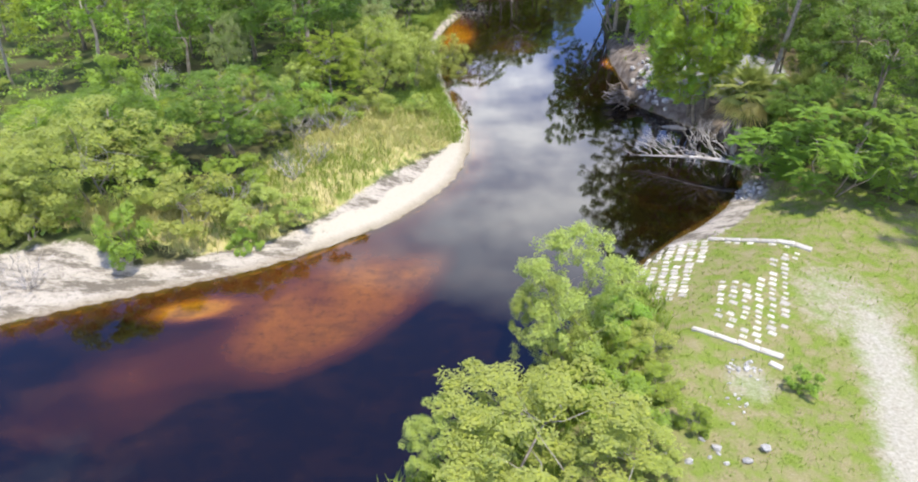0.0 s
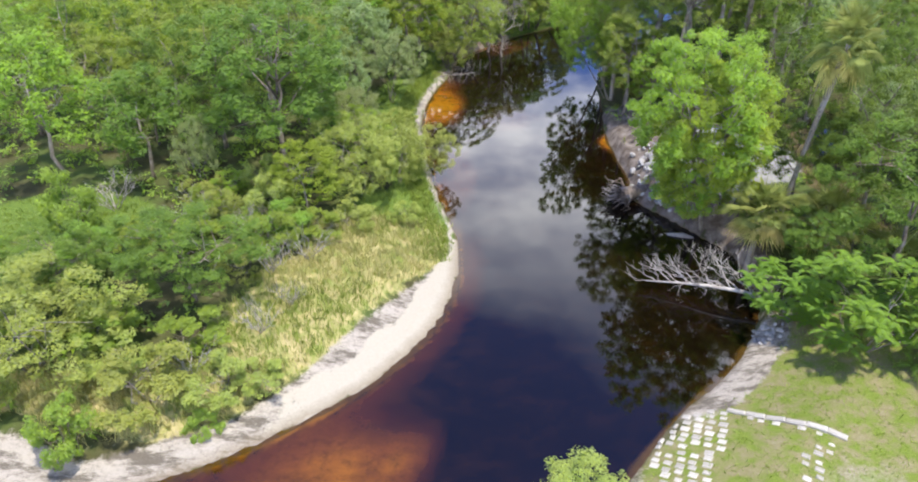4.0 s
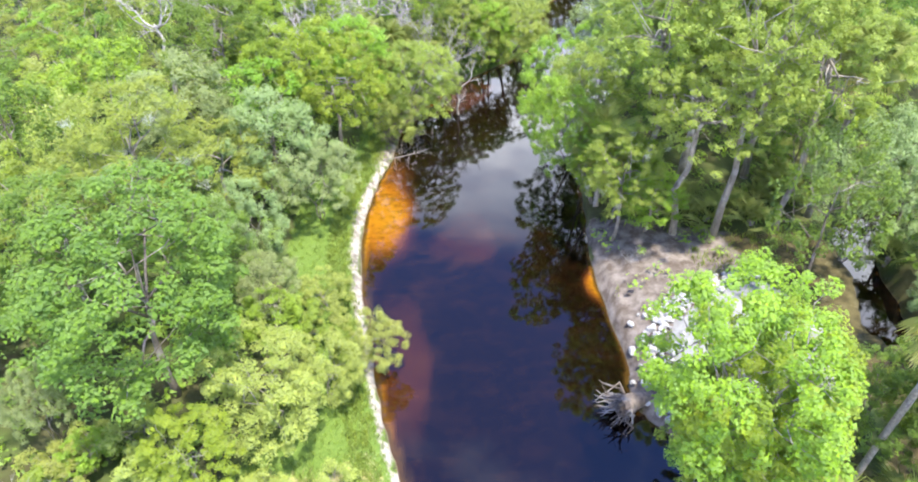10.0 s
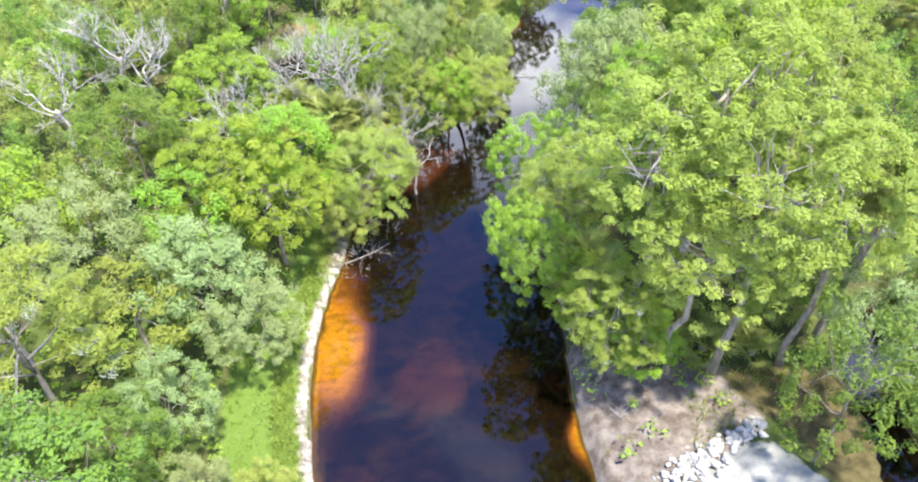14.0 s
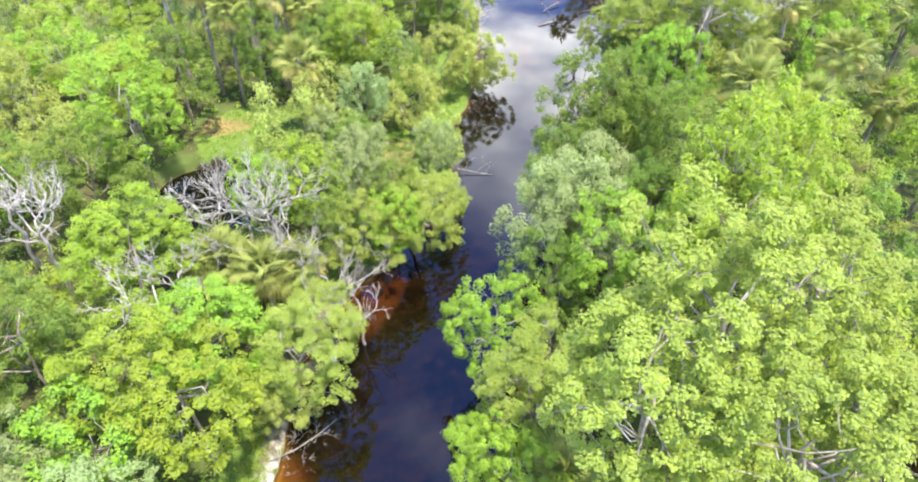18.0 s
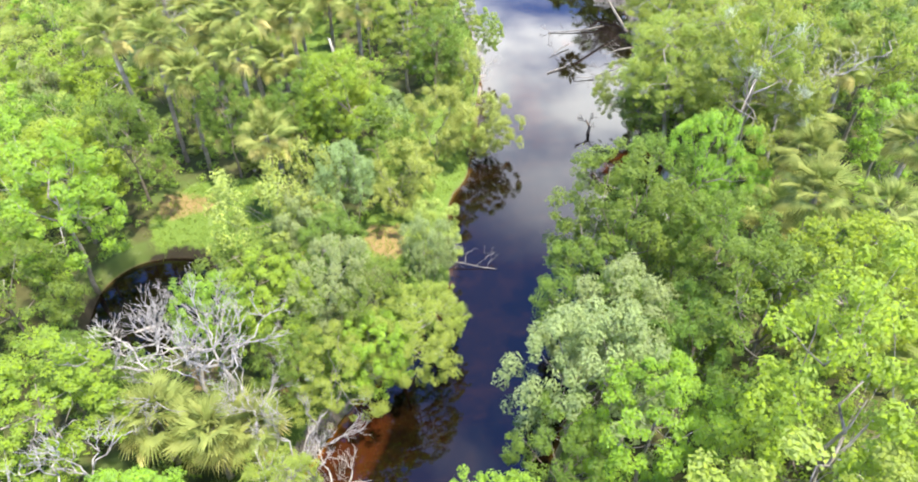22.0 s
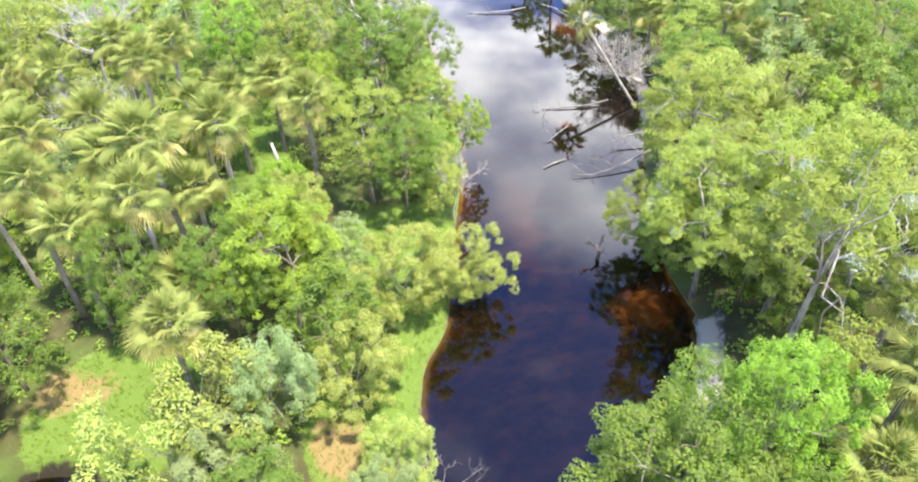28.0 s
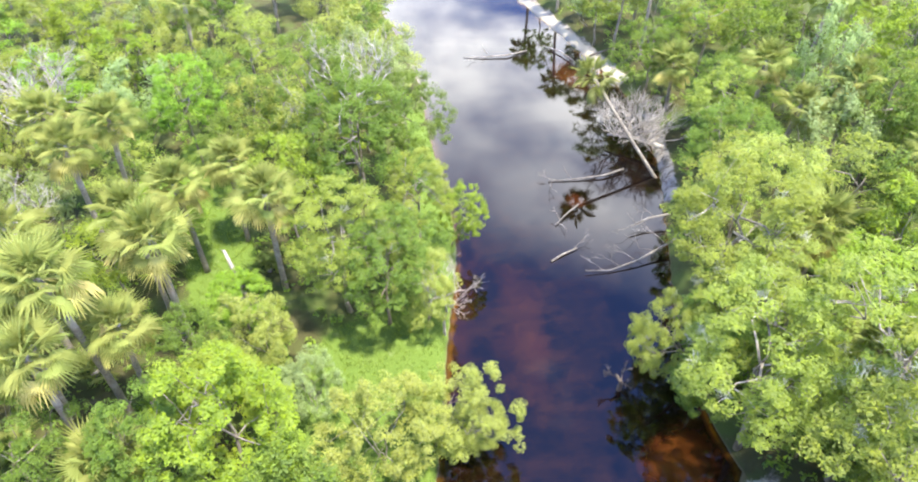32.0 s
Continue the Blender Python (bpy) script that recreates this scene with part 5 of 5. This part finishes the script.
def make_dry_bush(kind, variant):
    rng = random.Random(70 + variant)
    root = tagged(new(kind), "leafless grey dry bush of thin tangled stems", "dead bush")
    for i in range(7):
        a = i * 0.9 + rng.gauss(0, 0.3)
        s = Shape()
        twigs(s, rng, (0, 0, -0.05), (math.cos(a) * 0.7, math.sin(a) * 0.7, rng.uniform(0.7, 1.4)), 0.7, 0.022, 3, 0.25, (2, 3), 0.62)
        part("stem", s.mesh("stem", DEAD_WOOD), root)
    return root


for i, (x, y, k) in enumerate(DEAD_SPOTS):
    put("dead_tree", i % 3, make_dead, x, y, k, k, k, i * 97 % 360, group="dead trees in the woods")
for i, (x, y, k) in enumerate([(-7.6, 30.6, 1.3), (-6.2, 31.8, 1.2), (-8.6, 33.2, 1.3), (-7.2, 26.8, 1.0), (-11.6, 35.0, 1.4), (-17, 37, 1.5), (-6.4, 28.4, 0.9), (-9.2, 24.6, 1.0), (-15.2, 19.8, 1.0), (-16.4, 19.2, 1.1), (12.9, 30.2, 1.3), (13.2, 31.8, 1.1), (-5.9, 85.8, 0.9), (12.2, 47.2, 0.6), (1.4, 61.2, 1.2), (2.6, 63.2, 1.3),
                               (0.9, 59.8, 0.9), (4.8, 68.4, 1.3), (13.9, 82.6, 1.0)]):
    put("dry_bush", i % 3, make_dry_bush, x, y, k, k, k, i * 61 % 360, group="dry bushes on the banks")


def fallen(name, label, trunk, radii, limbs, mat, seed, depth=3, taper=0.62):
    """A fallen tree: its trunk, and limbs given as (start on the trunk 0..1, direction, length, thickness)."""
    rng = random.Random(seed)
    base = Vector(trunk[0])
    root = tagged(new(name), label, "fallen tree")
    root.matrix_basis = Matrix.Translation(base)
    pts = [Vector(p) - base for p in trunk]
    slim = 0.68 if name in ("drift_log", "sunken_branch") else 1.0
    stem = part("trunk", Shape().tube(pts, [q * slim for q in radii], 7).mesh("trunk", mat), root)
    for at, way, ln, th in limbs:
        f = at * (len(pts) - 1)
        i = min(int(f), len(pts) - 2)
        s = Shape()
        twigs(s, rng, pts[i].lerp(pts[i + 1], f - i), way, ln, th * slim, depth, 0.1, taper=taper)
        part("branch", s.mesh("branch", mat), stem)
    if name in ("drift_log", "sunken_branch"):
        root["group"] = "drift logs and drowned branches in the creek"
    return root


fallen("fallen_dead_tree", "bare grey dead tree toppled from the bank over dark water", [(13.6, 28.9, 0.6), (12.6, 29.4, 0.75), (11.4, 29.9, 0.7), (10.2, 30.4, 0.55), (8.9, 30.8, 0.4)], [0.11, 0.09, 0.07, 0.05, 0.025],
       [(0.08 + 0.9 * i / 15, (-0.75 + 0.5 * math.sin(i * 2.1), 1.0, 0.35 + 0.35 * math.cos(i * 1.7)), 1.25 - 0.04 * i, 0.032) for i in range(15)] + [(0.98, (-1, -0.1, 0.1), 0.6, 0.02), (0.7, (-0.6, -0.7, 0.1), 0.5, 0.018)], DEAD_WOOD, 3, 3, 0.55)
fallen("fallen_dead_tree", "toppled dead treetop, a grey tangle of twigs at the water's edge", [(40.8, 114.2, 1.0), (39.9, 115.4, 1.1), (38.8, 116.4, 1.0), (37.6, 117.4, 0.8)], [0.2, 0.16, 0.11, 0.06],
       [(0.3 + 0.7 * (i % 5) / 5, (math.cos(i * 2.4), math.sin(i * 2.4), 0.5 + 1.4 * ((i * 7) % 10) / 10), 1.7, 0.055) for i in range(34)], DEAD_WOOD, 4, 3)
fallen("sunken_branch", "long bare branch reaching out of the bank into the creek", [(36.6, 104.2, 0.9), (35.2, 103.9, 0.6), (33.6, 103.5, 0.35), (31.6, 103.3, 0.15), (30.0, 103.6, 0.25)], [0.12, 0.1, 0.08, 0.05, 0.03],
       [(0.3, (-0.8, 0.7, 0.3), 1.2, 0.035), (0.5, (-0.9, 0.9, 0.25), 1.2, 0.035), (0.65, (-0.8, 0.5, 0.4), 1.0, 0.03), (0.8, (-0.7, 0.9, 0.2), 0.9, 0.025), (0.15, (-0.5, 1.0, 0.3), 1.3, 0.04)], DRIFT_WOOD, 5, 2)
fallen("sunken_branch", "bleached dead limbs crossing over dark water", [(37.6, 106.8, 0.8), (36.0, 106.9, 0.7), (34.6, 106.6, 0.5)], [0.12, 0.09, 0.05], [(0.3, (-0.9, 0.6, 0.4), 1.0, 0.04), (0.6, (-0.9, -0.5, 0.2), 1.1, 0.035), (0.9, (-0.8, -0.3, 0.1), 1.0, 0.03)], DRIFT_WOOD, 6, 2)
fallen("drift_log", "bare driftwood log lying half sunk in the creek", [(37.2, 113.3, 0.25), (35.4, 113.0, 0.2), (33.4, 113.2, 0.12), (31.2, 113.6, 0.05)], [0.12, 0.11, 0.09, 0.05], [(0.95, (-0.6, -0.8, 0.25), 0.9, 0.04), (0.7, (-0.7, 0.5, 0.3), 0.8, 0.03), (0.9, (-0.9, 0.4, 0.3), 0.9, 0.03)], DRIFT_WOOD, 7, 2)
fallen("drift_log", "short forked driftwood snag standing in the creek", [(32.2, 110.1, 0.3), (31.0, 109.4, 0.2), (29.9, 108.6, 0.1)], [0.1, 0.08, 0.05], [(0.8, (-0.3, 0.6, 0.6), 0.7, 0.035), (0.9, (0.2, -0.8, 0.1), 0.8, 0.035)], DRIFT_WOOD, 8, 1)
fallen("drift_log", "pale broken log end showing at the water surface", [(28.3, 105.2, 0.05), (29.3, 105.6, 0.1), (30.4, 105.9, 0.12)], [0.1, 0.1, 0.05], [(0.9, (0.8, 0.5, 0.2), 0.9, 0.03)], DRIFT_WOOD, 9, 2)
fallen("drift_log", "dark waterlogged branch with pale end in mid creek", [(36.8, 134.8, 0.1), (34.6, 134.2, 0.2), (32.2, 134.6, 0.12), (30.4, 135.2, 0.05)], [0.1, 0.12, 0.09, 0.04], [(0.5, (-0.8, 0.7, 0.3), 1.2, 0.04), (0.8, (-0.7, -0.6, 0.2), 1.2, 0.04)], DRIFT_WOOD, 10, 1)
fallen("drift_log", "curved pale log on the edge of the sand bar", [(38.8, 135.2, 0.1), (39.8, 133.4, 0.25), (40.3, 131.2, 0.2)], [0.07, 0.11, 0.1], [(0.2, (-0.6, 0.6, 0.2), 0.8, 0.03)], DRIFT_WOOD, 11, 1)
fallen("drift_log", "weathered log lying on the white sand bar", [(42.0, 131.4, 0.4), (44.0, 131.8, 0.6), (45.4, 132.0, 0.8)], [0.14, 0.13, 0.1], [(0.9, (0.7, 0.4, 0.3), 0.8, 0.04)], DARK_WOOD, 12, 1)
fallen("sunken_branch", "thin bleached branches hanging over the creek from the bank", [(12.9, 82.2, 0.5), (14.4, 81.6, 0.3), (15.6, 81.1, 0.1), (16.6, 80.7, 0.05)], [0.06, 0.05, 0.04, 0.02],
       [(0.4, (0.6, 0.9, 0.5), 0.9, 0.025), (0.6, (0.9, 0.3, 0.4), 0.8, 0.025), (0.8, (0.7, 0.8, 0.3), 0.8, 0.02), (0.2, (0.4, -0.8, 0.2), 0.7, 0.02)], DRIFT_WOOD, 13, 2)
fallen("sunken_branch", "bare pale branch dipping from the sandy bank into water", [(-0.6, 59.8, 0.4), (0.8, 60.2, 0.4), (2.0, 60.9, 0.3), (2.9, 61.6, 0.2)], [0.06, 0.05, 0.035, 0.02], [(0.5, (0.9, 0.2, 0.1), 0.8, 0.02), (0.7, (0.7, -0.5, 0.1), 0.7, 0.02)], DRIFT_WOOD, 14, 1)
fallen("snag", "dark twisted stub of a drowned tree", [(28.2, 94.6, -0.3), (28.3, 94.6, 0.6), (28.0, 94.8, 1.2)], [0.16, 0.12, 0.06], [(0.6, (0.6, 0.6, 0.7), 0.6, 0.05), (0.7, (-0.7, 0.4, 0.6), 0.6, 0.05), (0.5, (0.2, -0.9, 0.6), 0.5, 0.04)], DARK_WOOD, 15, 2)
fallen("snag", "broken grey dead palm trunk standing in the clearing", [(9.4, 104.4, 0.6), (9.2, 104.6, 2.6), (8.9, 104.9, 4.6), (8.7, 105.1, 5.8)], [0.16, 0.14, 0.13, 0.07], [(0.95, (-0.5, 0.2, 0.8), 0.4, 0.03)], DEAD_WOOD, 16, 0)
fallen("fallen_frond_raft", "dead palm crown floating spread in the dark pond", [(-5.6, 80.6, 0.05), (-5.0, 80.7, 0.1), (-4.4, 80.8, 0.12)], [0.07, 0.08, 0.06],
       [(1.0, (math.cos(a), math.sin(a), 0.05), 0.9, 0.018) for a in (-1.0, -0.6, -0.25, 0.1, 0.45, 0.8, 1.2)], DEAD_WOOD, 17, 1)
fallen("driftwood", "flat pale piece of driftwood floating by the bank", [(11.2, 35.4, 0.02), (11.9, 35.2, 0.05), (12.4, 35.0, 0.04)], [0.08, 0.15, 0.05], [(0.1, (-0.8, 0.4, 0.1), 0.3, 0.03)], DEAD_WOOD, 18, 0)


def root_stump(x, y, z):
    """An uprooted stump on its side, roots spread like a fan to the water."""
    rng = random.Random(8)
    root = tagged(new("root_stump"), "uprooted grey stump with splayed roots on the eroded bank", "tree stump")
    root.matrix_basis = pose(x, y, z, 0, 0, 200) @ Matrix.Scale(1.05, 4)
    trunk = part("trunk", Shape().tube([(-1.5, 0, 0.25), (-0.7, 0.05, 0.2), (0, 0, 0.1), (0.35, 0, 0.05)], [0.22, 0.28, 0.42, 0.5], 9).mesh("trunk", DARK_WOOD), root)
    for i in range(44):
        a = rng.uniform(-1.5, 1.5)
        up = rng.uniform(-0.35, 0.75)
        tip = Vector((0.5 + 0.75 * math.cos(a), 1.0 * math.sin(a), up))
        part("root", Shape().tube(bent(rng, (0.1, 0.25 * math.sin(a), 0.1 + up * 0.3), tip * rng.uniform(0.8, 1.25), 4, 0.1), [0.07, 0.05, 0.03, 0.012], 5).mesh("root", DARK_WOOD), trunk)


root_stump(10.0, 39.0, 0.35)
root_stump(0.7, 64.6, 0.5)

# ---- grass and undergrowth ----


def blades(name, label, x, y, tall, wide, mat, seed, per=4, lean=0.35):
    """Tufts of single pointed blades."""
    r = np.random.RandomState(seed)
    z = plan(x, y)[0]
    n = len(x) * per
    bx, by = np.repeat(x, per) + r.normal(0, 0.07, n), np.repeat(y, per) + r.normal(0, 0.07, n)
    bz, h = np.repeat(z, per) - 0.02, np.repeat(tall, per) * r.uniform(0.55, 1.15, n)
    a = r.uniform(0, 6.283, n)
    lx, ly = r.normal(0, lean, n) * h, r.normal(0, lean, n) * h
    base = np.column_stack([bx, by, bz])
    side = np.column_stack([np.cos(a), np.sin(a), 0 * a]) * wide
    mid = base + np.column_stack([lx * 0.35, ly * 0.35, h * 0.6])
    tip = base + np.column_stack([lx, ly, h * 0.95])
    v = np.stack([base - side, base + side, mid + side * 0.8, tip, mid - side * 0.8], axis=1).reshape(-1, 3)
    k = np.arange(n) * 5
    faces = np.column_stack([k, k + 1, k + 2, k + 4]).tolist() + np.column_stack([k + 4, k + 2, k + 3]).tolist()
    tagged(new(name, mesh_of(name, v.tolist(), faces, mat)), label, "grass", kind="stuff")


def scatter(count, box, seed, accept):
    r = np.random.RandomState(seed)
    x, y = r.uniform(box[0], box[1], count), r.uniform(box[2], box[3], count)
    keep = accept(x, y, r)
    return x[keep], y[keep]


def covers(*names):
    def ask(x, y, r):
        _, m, d, _ = plan(x, y)
        w = np.maximum.reduce([m[k] for k in names]) - np.maximum.reduce([m["sand"] * 0.9, m["gravel"], m["road"] * 1.0])
        return (d > 0.15) & (w > r.uniform(0.15, 0.9, len(x)))
    return ask


r = np.random.RandomState(2)
x, y = scatter(30000, (-26, 1, 17, 39), 21, covers("straw"))
dry = waves(x, y, 0.5, 33) + r.normal(0, 0.25, len(x)) > 0.02
blades("dry_grass", "tall golden dry grass on the sandy point bar", x[dry], y[dry], r.uniform(0.22, 0.6, dry.sum()), 0.013, STRAW, 1)
blades("meadow_grass", "tall green grass on the sandy point bar", x[~dry], y[~dry], r.uniform(0.2, 0.5, (~dry).sum()), 0.013, GRASS, 2)
x, y = scatter(20000, (-6, 22, 5, 29), 22, covers("lawn"))
blades("lawn_grass", "short patchy grass round the boat ramp and track", x, y, r.uniform(0.04, 0.13, len(x)), 0.014, GRASS, 3, 3, 0.5)
x, y = scatter(75000, (-29, 25, 30, 127), 23, covers("grass"))
blades("clearing_grass", "soft green grass in clearings and along the bank", x, y, r.uniform(0.12, 0.34, len(x)), 0.014, GRASS, 4, 5)


def undergrowth():
    x, y = scatter(13500, (-44, 66, 17, 150), 24, lambda x, y, r: (lambda p: (x > reach(y)[0] - 3) & (x < reach(y)[1] + 3) & (y < 141 + 5 * waves(x, y * 0, 0.3, 83)) & (p[2] > 0.4) & (p[0] > 0.35) & (np.maximum.reduce([p[1][k] for k in ("grass", "lawn", "straw", "gravel", "sand", "road")]) < 0.4) & (p[1]["clay"] < r.uniform(0.1, 1.2, len(x))) & (p[1]["mud"] < r.uniform(0, 0.9, len(x))))(plan(x, y)))
    z = plan(x, y)[0]
    rs = np.random.RandomState(4)
    v, f = leaf_cloud(77, np.column_stack([x, y, z + rs.uniform(0.1, 0.6, len(x))]), rs.uniform(0.3, 0.75, len(x)), 16, 0.26, 0.16, 0.6, 0.0)
    tagged(new("undergrowth", mesh_of("undergrowth", v, f, LEAF["shrub"])), "low leafy undergrowth of ferns and seedlings under the trees", "undergrowth", kind="stuff")
    x, y = scatter(4200, (9.5, 24, 28, 53), 25, lambda x, y, r: (lambda p: (p[2] > 0.5) & (p[1]["gravel"] < 0.2) & (p[1]["clay"] + p[1]["mud"] > 0.5) & (waves(x, y, 0.9, 41) + 0.25 * (r.uniform(0, 1, len(x)) - 0.5) > 0.14))(plan(x, y)))
    blades("bank_weeds", "sparse yellow-green weeds on the bare clay bank", x, y, np.random.RandomState(6).uniform(0.15, 0.45, len(x)), 0.02, GRASS, 7, 4, 0.5)


undergrowth()

# ---- stones ----


def stone_mesh(seed):
    bm = bmesh.new()
    bmesh.ops.create_icosphere(bm, subdivisions=1, radius=0.5)
    rg = random.Random(seed)
    cuts = [(Vector((rg.gauss(0, 1), rg.gauss(0, 1), rg.gauss(0, 1))).normalized(), rg.uniform(0.26, 0.42)) for _ in range(7)]
    for v in bm.verts:
        for n, d in cuts:
            over = v.co.dot(n) - d
            if over > 0:
                v.co -= n * over
        v.co.z *= 0.75
    me = bpy.data.meshes.new("stone")
    bm.to_mesh(me)
    bm.free()
    me.materials.append(STONE)
    return me


STONES = [stone_mesh(i) for i in range(7)]


def stones(name, label, spots, seed):
    rg = random.Random(seed)
    root = tagged(new(name), label, "stones")
    for x, y, size, lift in spots:
        k = size * rg.uniform(0.7, 1.35)
        m = Matrix.LocRotScale((x, y, ground_z(x, y) + 0.18 * k + lift), Euler((rg.uniform(-0.6, 0.6), rg.uniform(-0.6, 0.6), rg.uniform(0, 6.3))), (k, k * rg.uniform(0.65, 0.95), k * rg.uniform(0.7, 1.0)))
        part("stone", STONES[rg.randrange(7)], root, "", m)


rg = random.Random(9)
spots = []
line = smooth_line([(11.2, 38.4), (11.3, 40.2), (11.6, 41.8), (12.4, 43.2), (13.8, 44.2), (15.6, 45.0), (17.6, 45.7)], 8)
for _ in range(295):
    t = rg.random() ** 0.85 * (len(line) - 1)
    p = line[int(t)]
    w = 1.25 - 0.8 * t / len(line)
    spots.append((p[0] + rg.gauss(0, 0.5) * w + 0.3 * w, p[1] + rg.gauss(0, 0.5) * w - 0.35 * w, rg.uniform(0.25, 0.52), rg.uniform(-0.05, 0.1)))
stones("riprap", "pale grey broken limestone riprap along the gravel fill", spots, 1)
stones("bank_stones", "small white stones heaped on the point of the bank", [(12.7 + rg.gauss(0, 0.35), 27.1 + rg.gauss(0, 0.35), rg.uniform(0.15, 0.3), 0.0) for _ in range(34)], 2)
stones("rubble", "pale broken rubble scattered in the grass beside the ramp", [(8.05 + rg.gauss(0, 0.28), 14.5 + rg.gauss(0, 0.22), rg.uniform(0.08, 0.22), -0.03) for _ in range(26)] + [(7.45 + rg.gauss(0, 0.25), 13.4 + rg.gauss(0, 0.4), rg.uniform(0.06, 0.16), -0.03) for _ in range(20)] +
       [(6.4 + rg.gauss(0, 0.5), 11.3 + rg.gauss(0, 0.25), rg.uniform(0.1, 0.3), -0.02) for _ in range(9)], 3)
stones("stream_stones", "pale stones lying where the side stream leaves the mud", [(23.6 + rg.gauss(0, 0.3), 46.3 + rg.gauss(0, 0.6), rg.uniform(0.25, 0.5), 0.1) for _ in range(16)] + [(25.2 + rg.gauss(0, 0.4), 49.6 + rg.gauss(0, 0.4), rg.uniform(0.3, 0.5), 0.3) for _ in range(5)], 4)
one = tagged(new("white_rock", STONES[2]), "single white rock lying in the short grass", "rock")
one.matrix_basis = Matrix.LocRotScale((7.4, 11.45, ground_z(7.4, 11.45) + 0.1), Euler((0.2, 0.1, 0.4)), (0.36, 0.3, 0.32))

# ---- boat ramp of concrete blocks ----


def box_mesh(name, sx, sy, sz, mat, bevel):
    bm = bmesh.new()
    bmesh.ops.create_cube(bm, size=1)
    for v in bm.verts:
        v.co = (v.co.x * sx, v.co.y * sy, v.co.z * sz)
    bmesh.ops.bevel(bm, geom=[e for e in bm.edges if min(v.co.z for v in e.verts) > 0], offset=bevel, segments=1, affect="EDGES")
    me = bpy.data.meshes.new(name)
    bm.to_mesh(me)
    bm.free()
    me.materials.append(mat)
    return me


def build_ramp():
    rg = random.Random(12)
    root = tagged(new("boat_ramp"), "grown-over boat ramp of open concrete block matting", "boat ramp")
    a, along = Vector((9.83, 22.79)), Vector((2.73, -2.05)).normalized()
    down = Vector((-2.6, -6.4)).normalized()
    turn = math.atan2(along.y, along.x)

    def lie(x, y, dz, m_scale=(1, 1, 1), wobble=0.03):
        e = 0.25
        z = ground_z(x, y)
        tilt = math.atan2(ground_z(x + along.x * e, y + along.y * e) - ground_z(x - along.x * e, y - along.y * e), 2 * e)
        return Matrix.LocRotScale((x, y, z + dz), None, None) @ Matrix.Rotation(turn + rg.gauss(0, wobble), 4, "Z") @ Matrix.Rotation(-tilt + rg.gauss(0, wobble), 4, "Y") @ Matrix.Diagonal((*m_scale, 1))

    # the matting shows beside the water and again up the slope; grass has closed over the rest
    low_field = [(8.4, 23.4), (9.8, 22.9), (8.95, 20.9), (8.2, 19.4), (7.2, 18.2), (6.5, 18.9), (6.6, 21.0), (7.1, 21.8)]
    high_field = [(11.3, 20.7), (12.2, 20.65), (11.15, 18.9), (10.5, 17.4), (9.5, 15.4), (8.4, 15.7), (8.1, 16.5), (7.85, 17.2), (8.5, 18.7), (9.0, 19.1), (10.4, 19.0), (10.75, 19.7)]
    block = box_mesh("block", 0.29, 0.24, 0.1, CONCRETE, 0.03)
    for i in range(-9, 10):
        for j in range(24):
            p = a + along * (0.40 * i + 0.2) + down * (0.315 * j + 0.18)
            p += Vector((rg.gauss(0, 0.025), rg.gauss(0, 0.025)))
            at = np.array([p.x]), np.array([p.y])
            low, high = inside(*at, np.array(low_field))[0], inside(*at, np.array(high_field))[0]
            strip = j == 0 and 0 < i < 7
            if not (low or high or strip) or rg.random() < (0.03 if low else 0.1) or plan(*at)[2][0] < 0.0:
                continue
            worn = rg.uniform(0.8, 1.08) if low else rg.uniform(0.62, 1.0)
            part("block", block, root, "", lie(p.x, p.y, -0.03 + rg.uniform(-0.012, 0.012), (worn, worn * rg.uniform(0.9, 1.1), 1)))
    beam = box_mesh("curb", 0.62, 0.2, 0.16, CONCRETE, 0.045)
    for k in range(6):
        p = Vector((9.75, 22.85)).lerp(Vector((12.68, 20.78)), (k + 0.5) / 6)
        part("curb", beam, root, "weathered concrete edge beam", lie(p.x, p.y, 0.03, (1, 0.95 + 0.04 * k, 1), 0.03))
    for k in range(4):
        p = Vector((7.1, 16.35)).lerp(Vector((9.3, 14.95)), (k + 0.5) / 4)
        part("curb", beam, root, "weathered concrete edge beam", lie(p.x, p.y, 0.02, (1.05, 0.75 + 0.13 * k, 1), 0.04))
    part("curb", beam, root, "weathered concrete edge beam", lie(8.95, 14.6, 0.01, (0.6, 0.95, 1), 0.04))


build_ramp()

# weeds that crowd the near bank below the willows, and the rim of the sand
x, y = scatter(9000, (-4, 8, 7, 22), 31, lambda x, y, r: (lambda p: (p[2] > 0.3) & (p[2] < r.uniform(0.6, 3.4, len(x))) & (p[3] == 0))(plan(x, y)))
x, y = x[(x < 6.8) & (y < 19.5)], y[(x < 6.8) & (y < 19.5)]
blades("bank_grass", "lush bright green weeds along the near bank", x, y, np.random.RandomState(8).uniform(0.25, 0.7, len(x)), 0.022, GRASS, 9, 4, 0.4)
x, y = scatter(16000, (-4, 2.5, 33, 62), 32, lambda x, y, r: (lambda p: (p[3] == 1) & (p[2] > 0.35 + 0.3 * waves(x, y, 1.4, 61) + r.uniform(0, 0.5, len(x))) & (p[2] < 1.7))(plan(x, y)))
blades("strip_grass", "green grass leaning over the narrow sand strip", x, y, np.random.RandomState(9).uniform(0.15, 0.4, len(x)), 0.018, GRASS, 10, 3, 0.5)
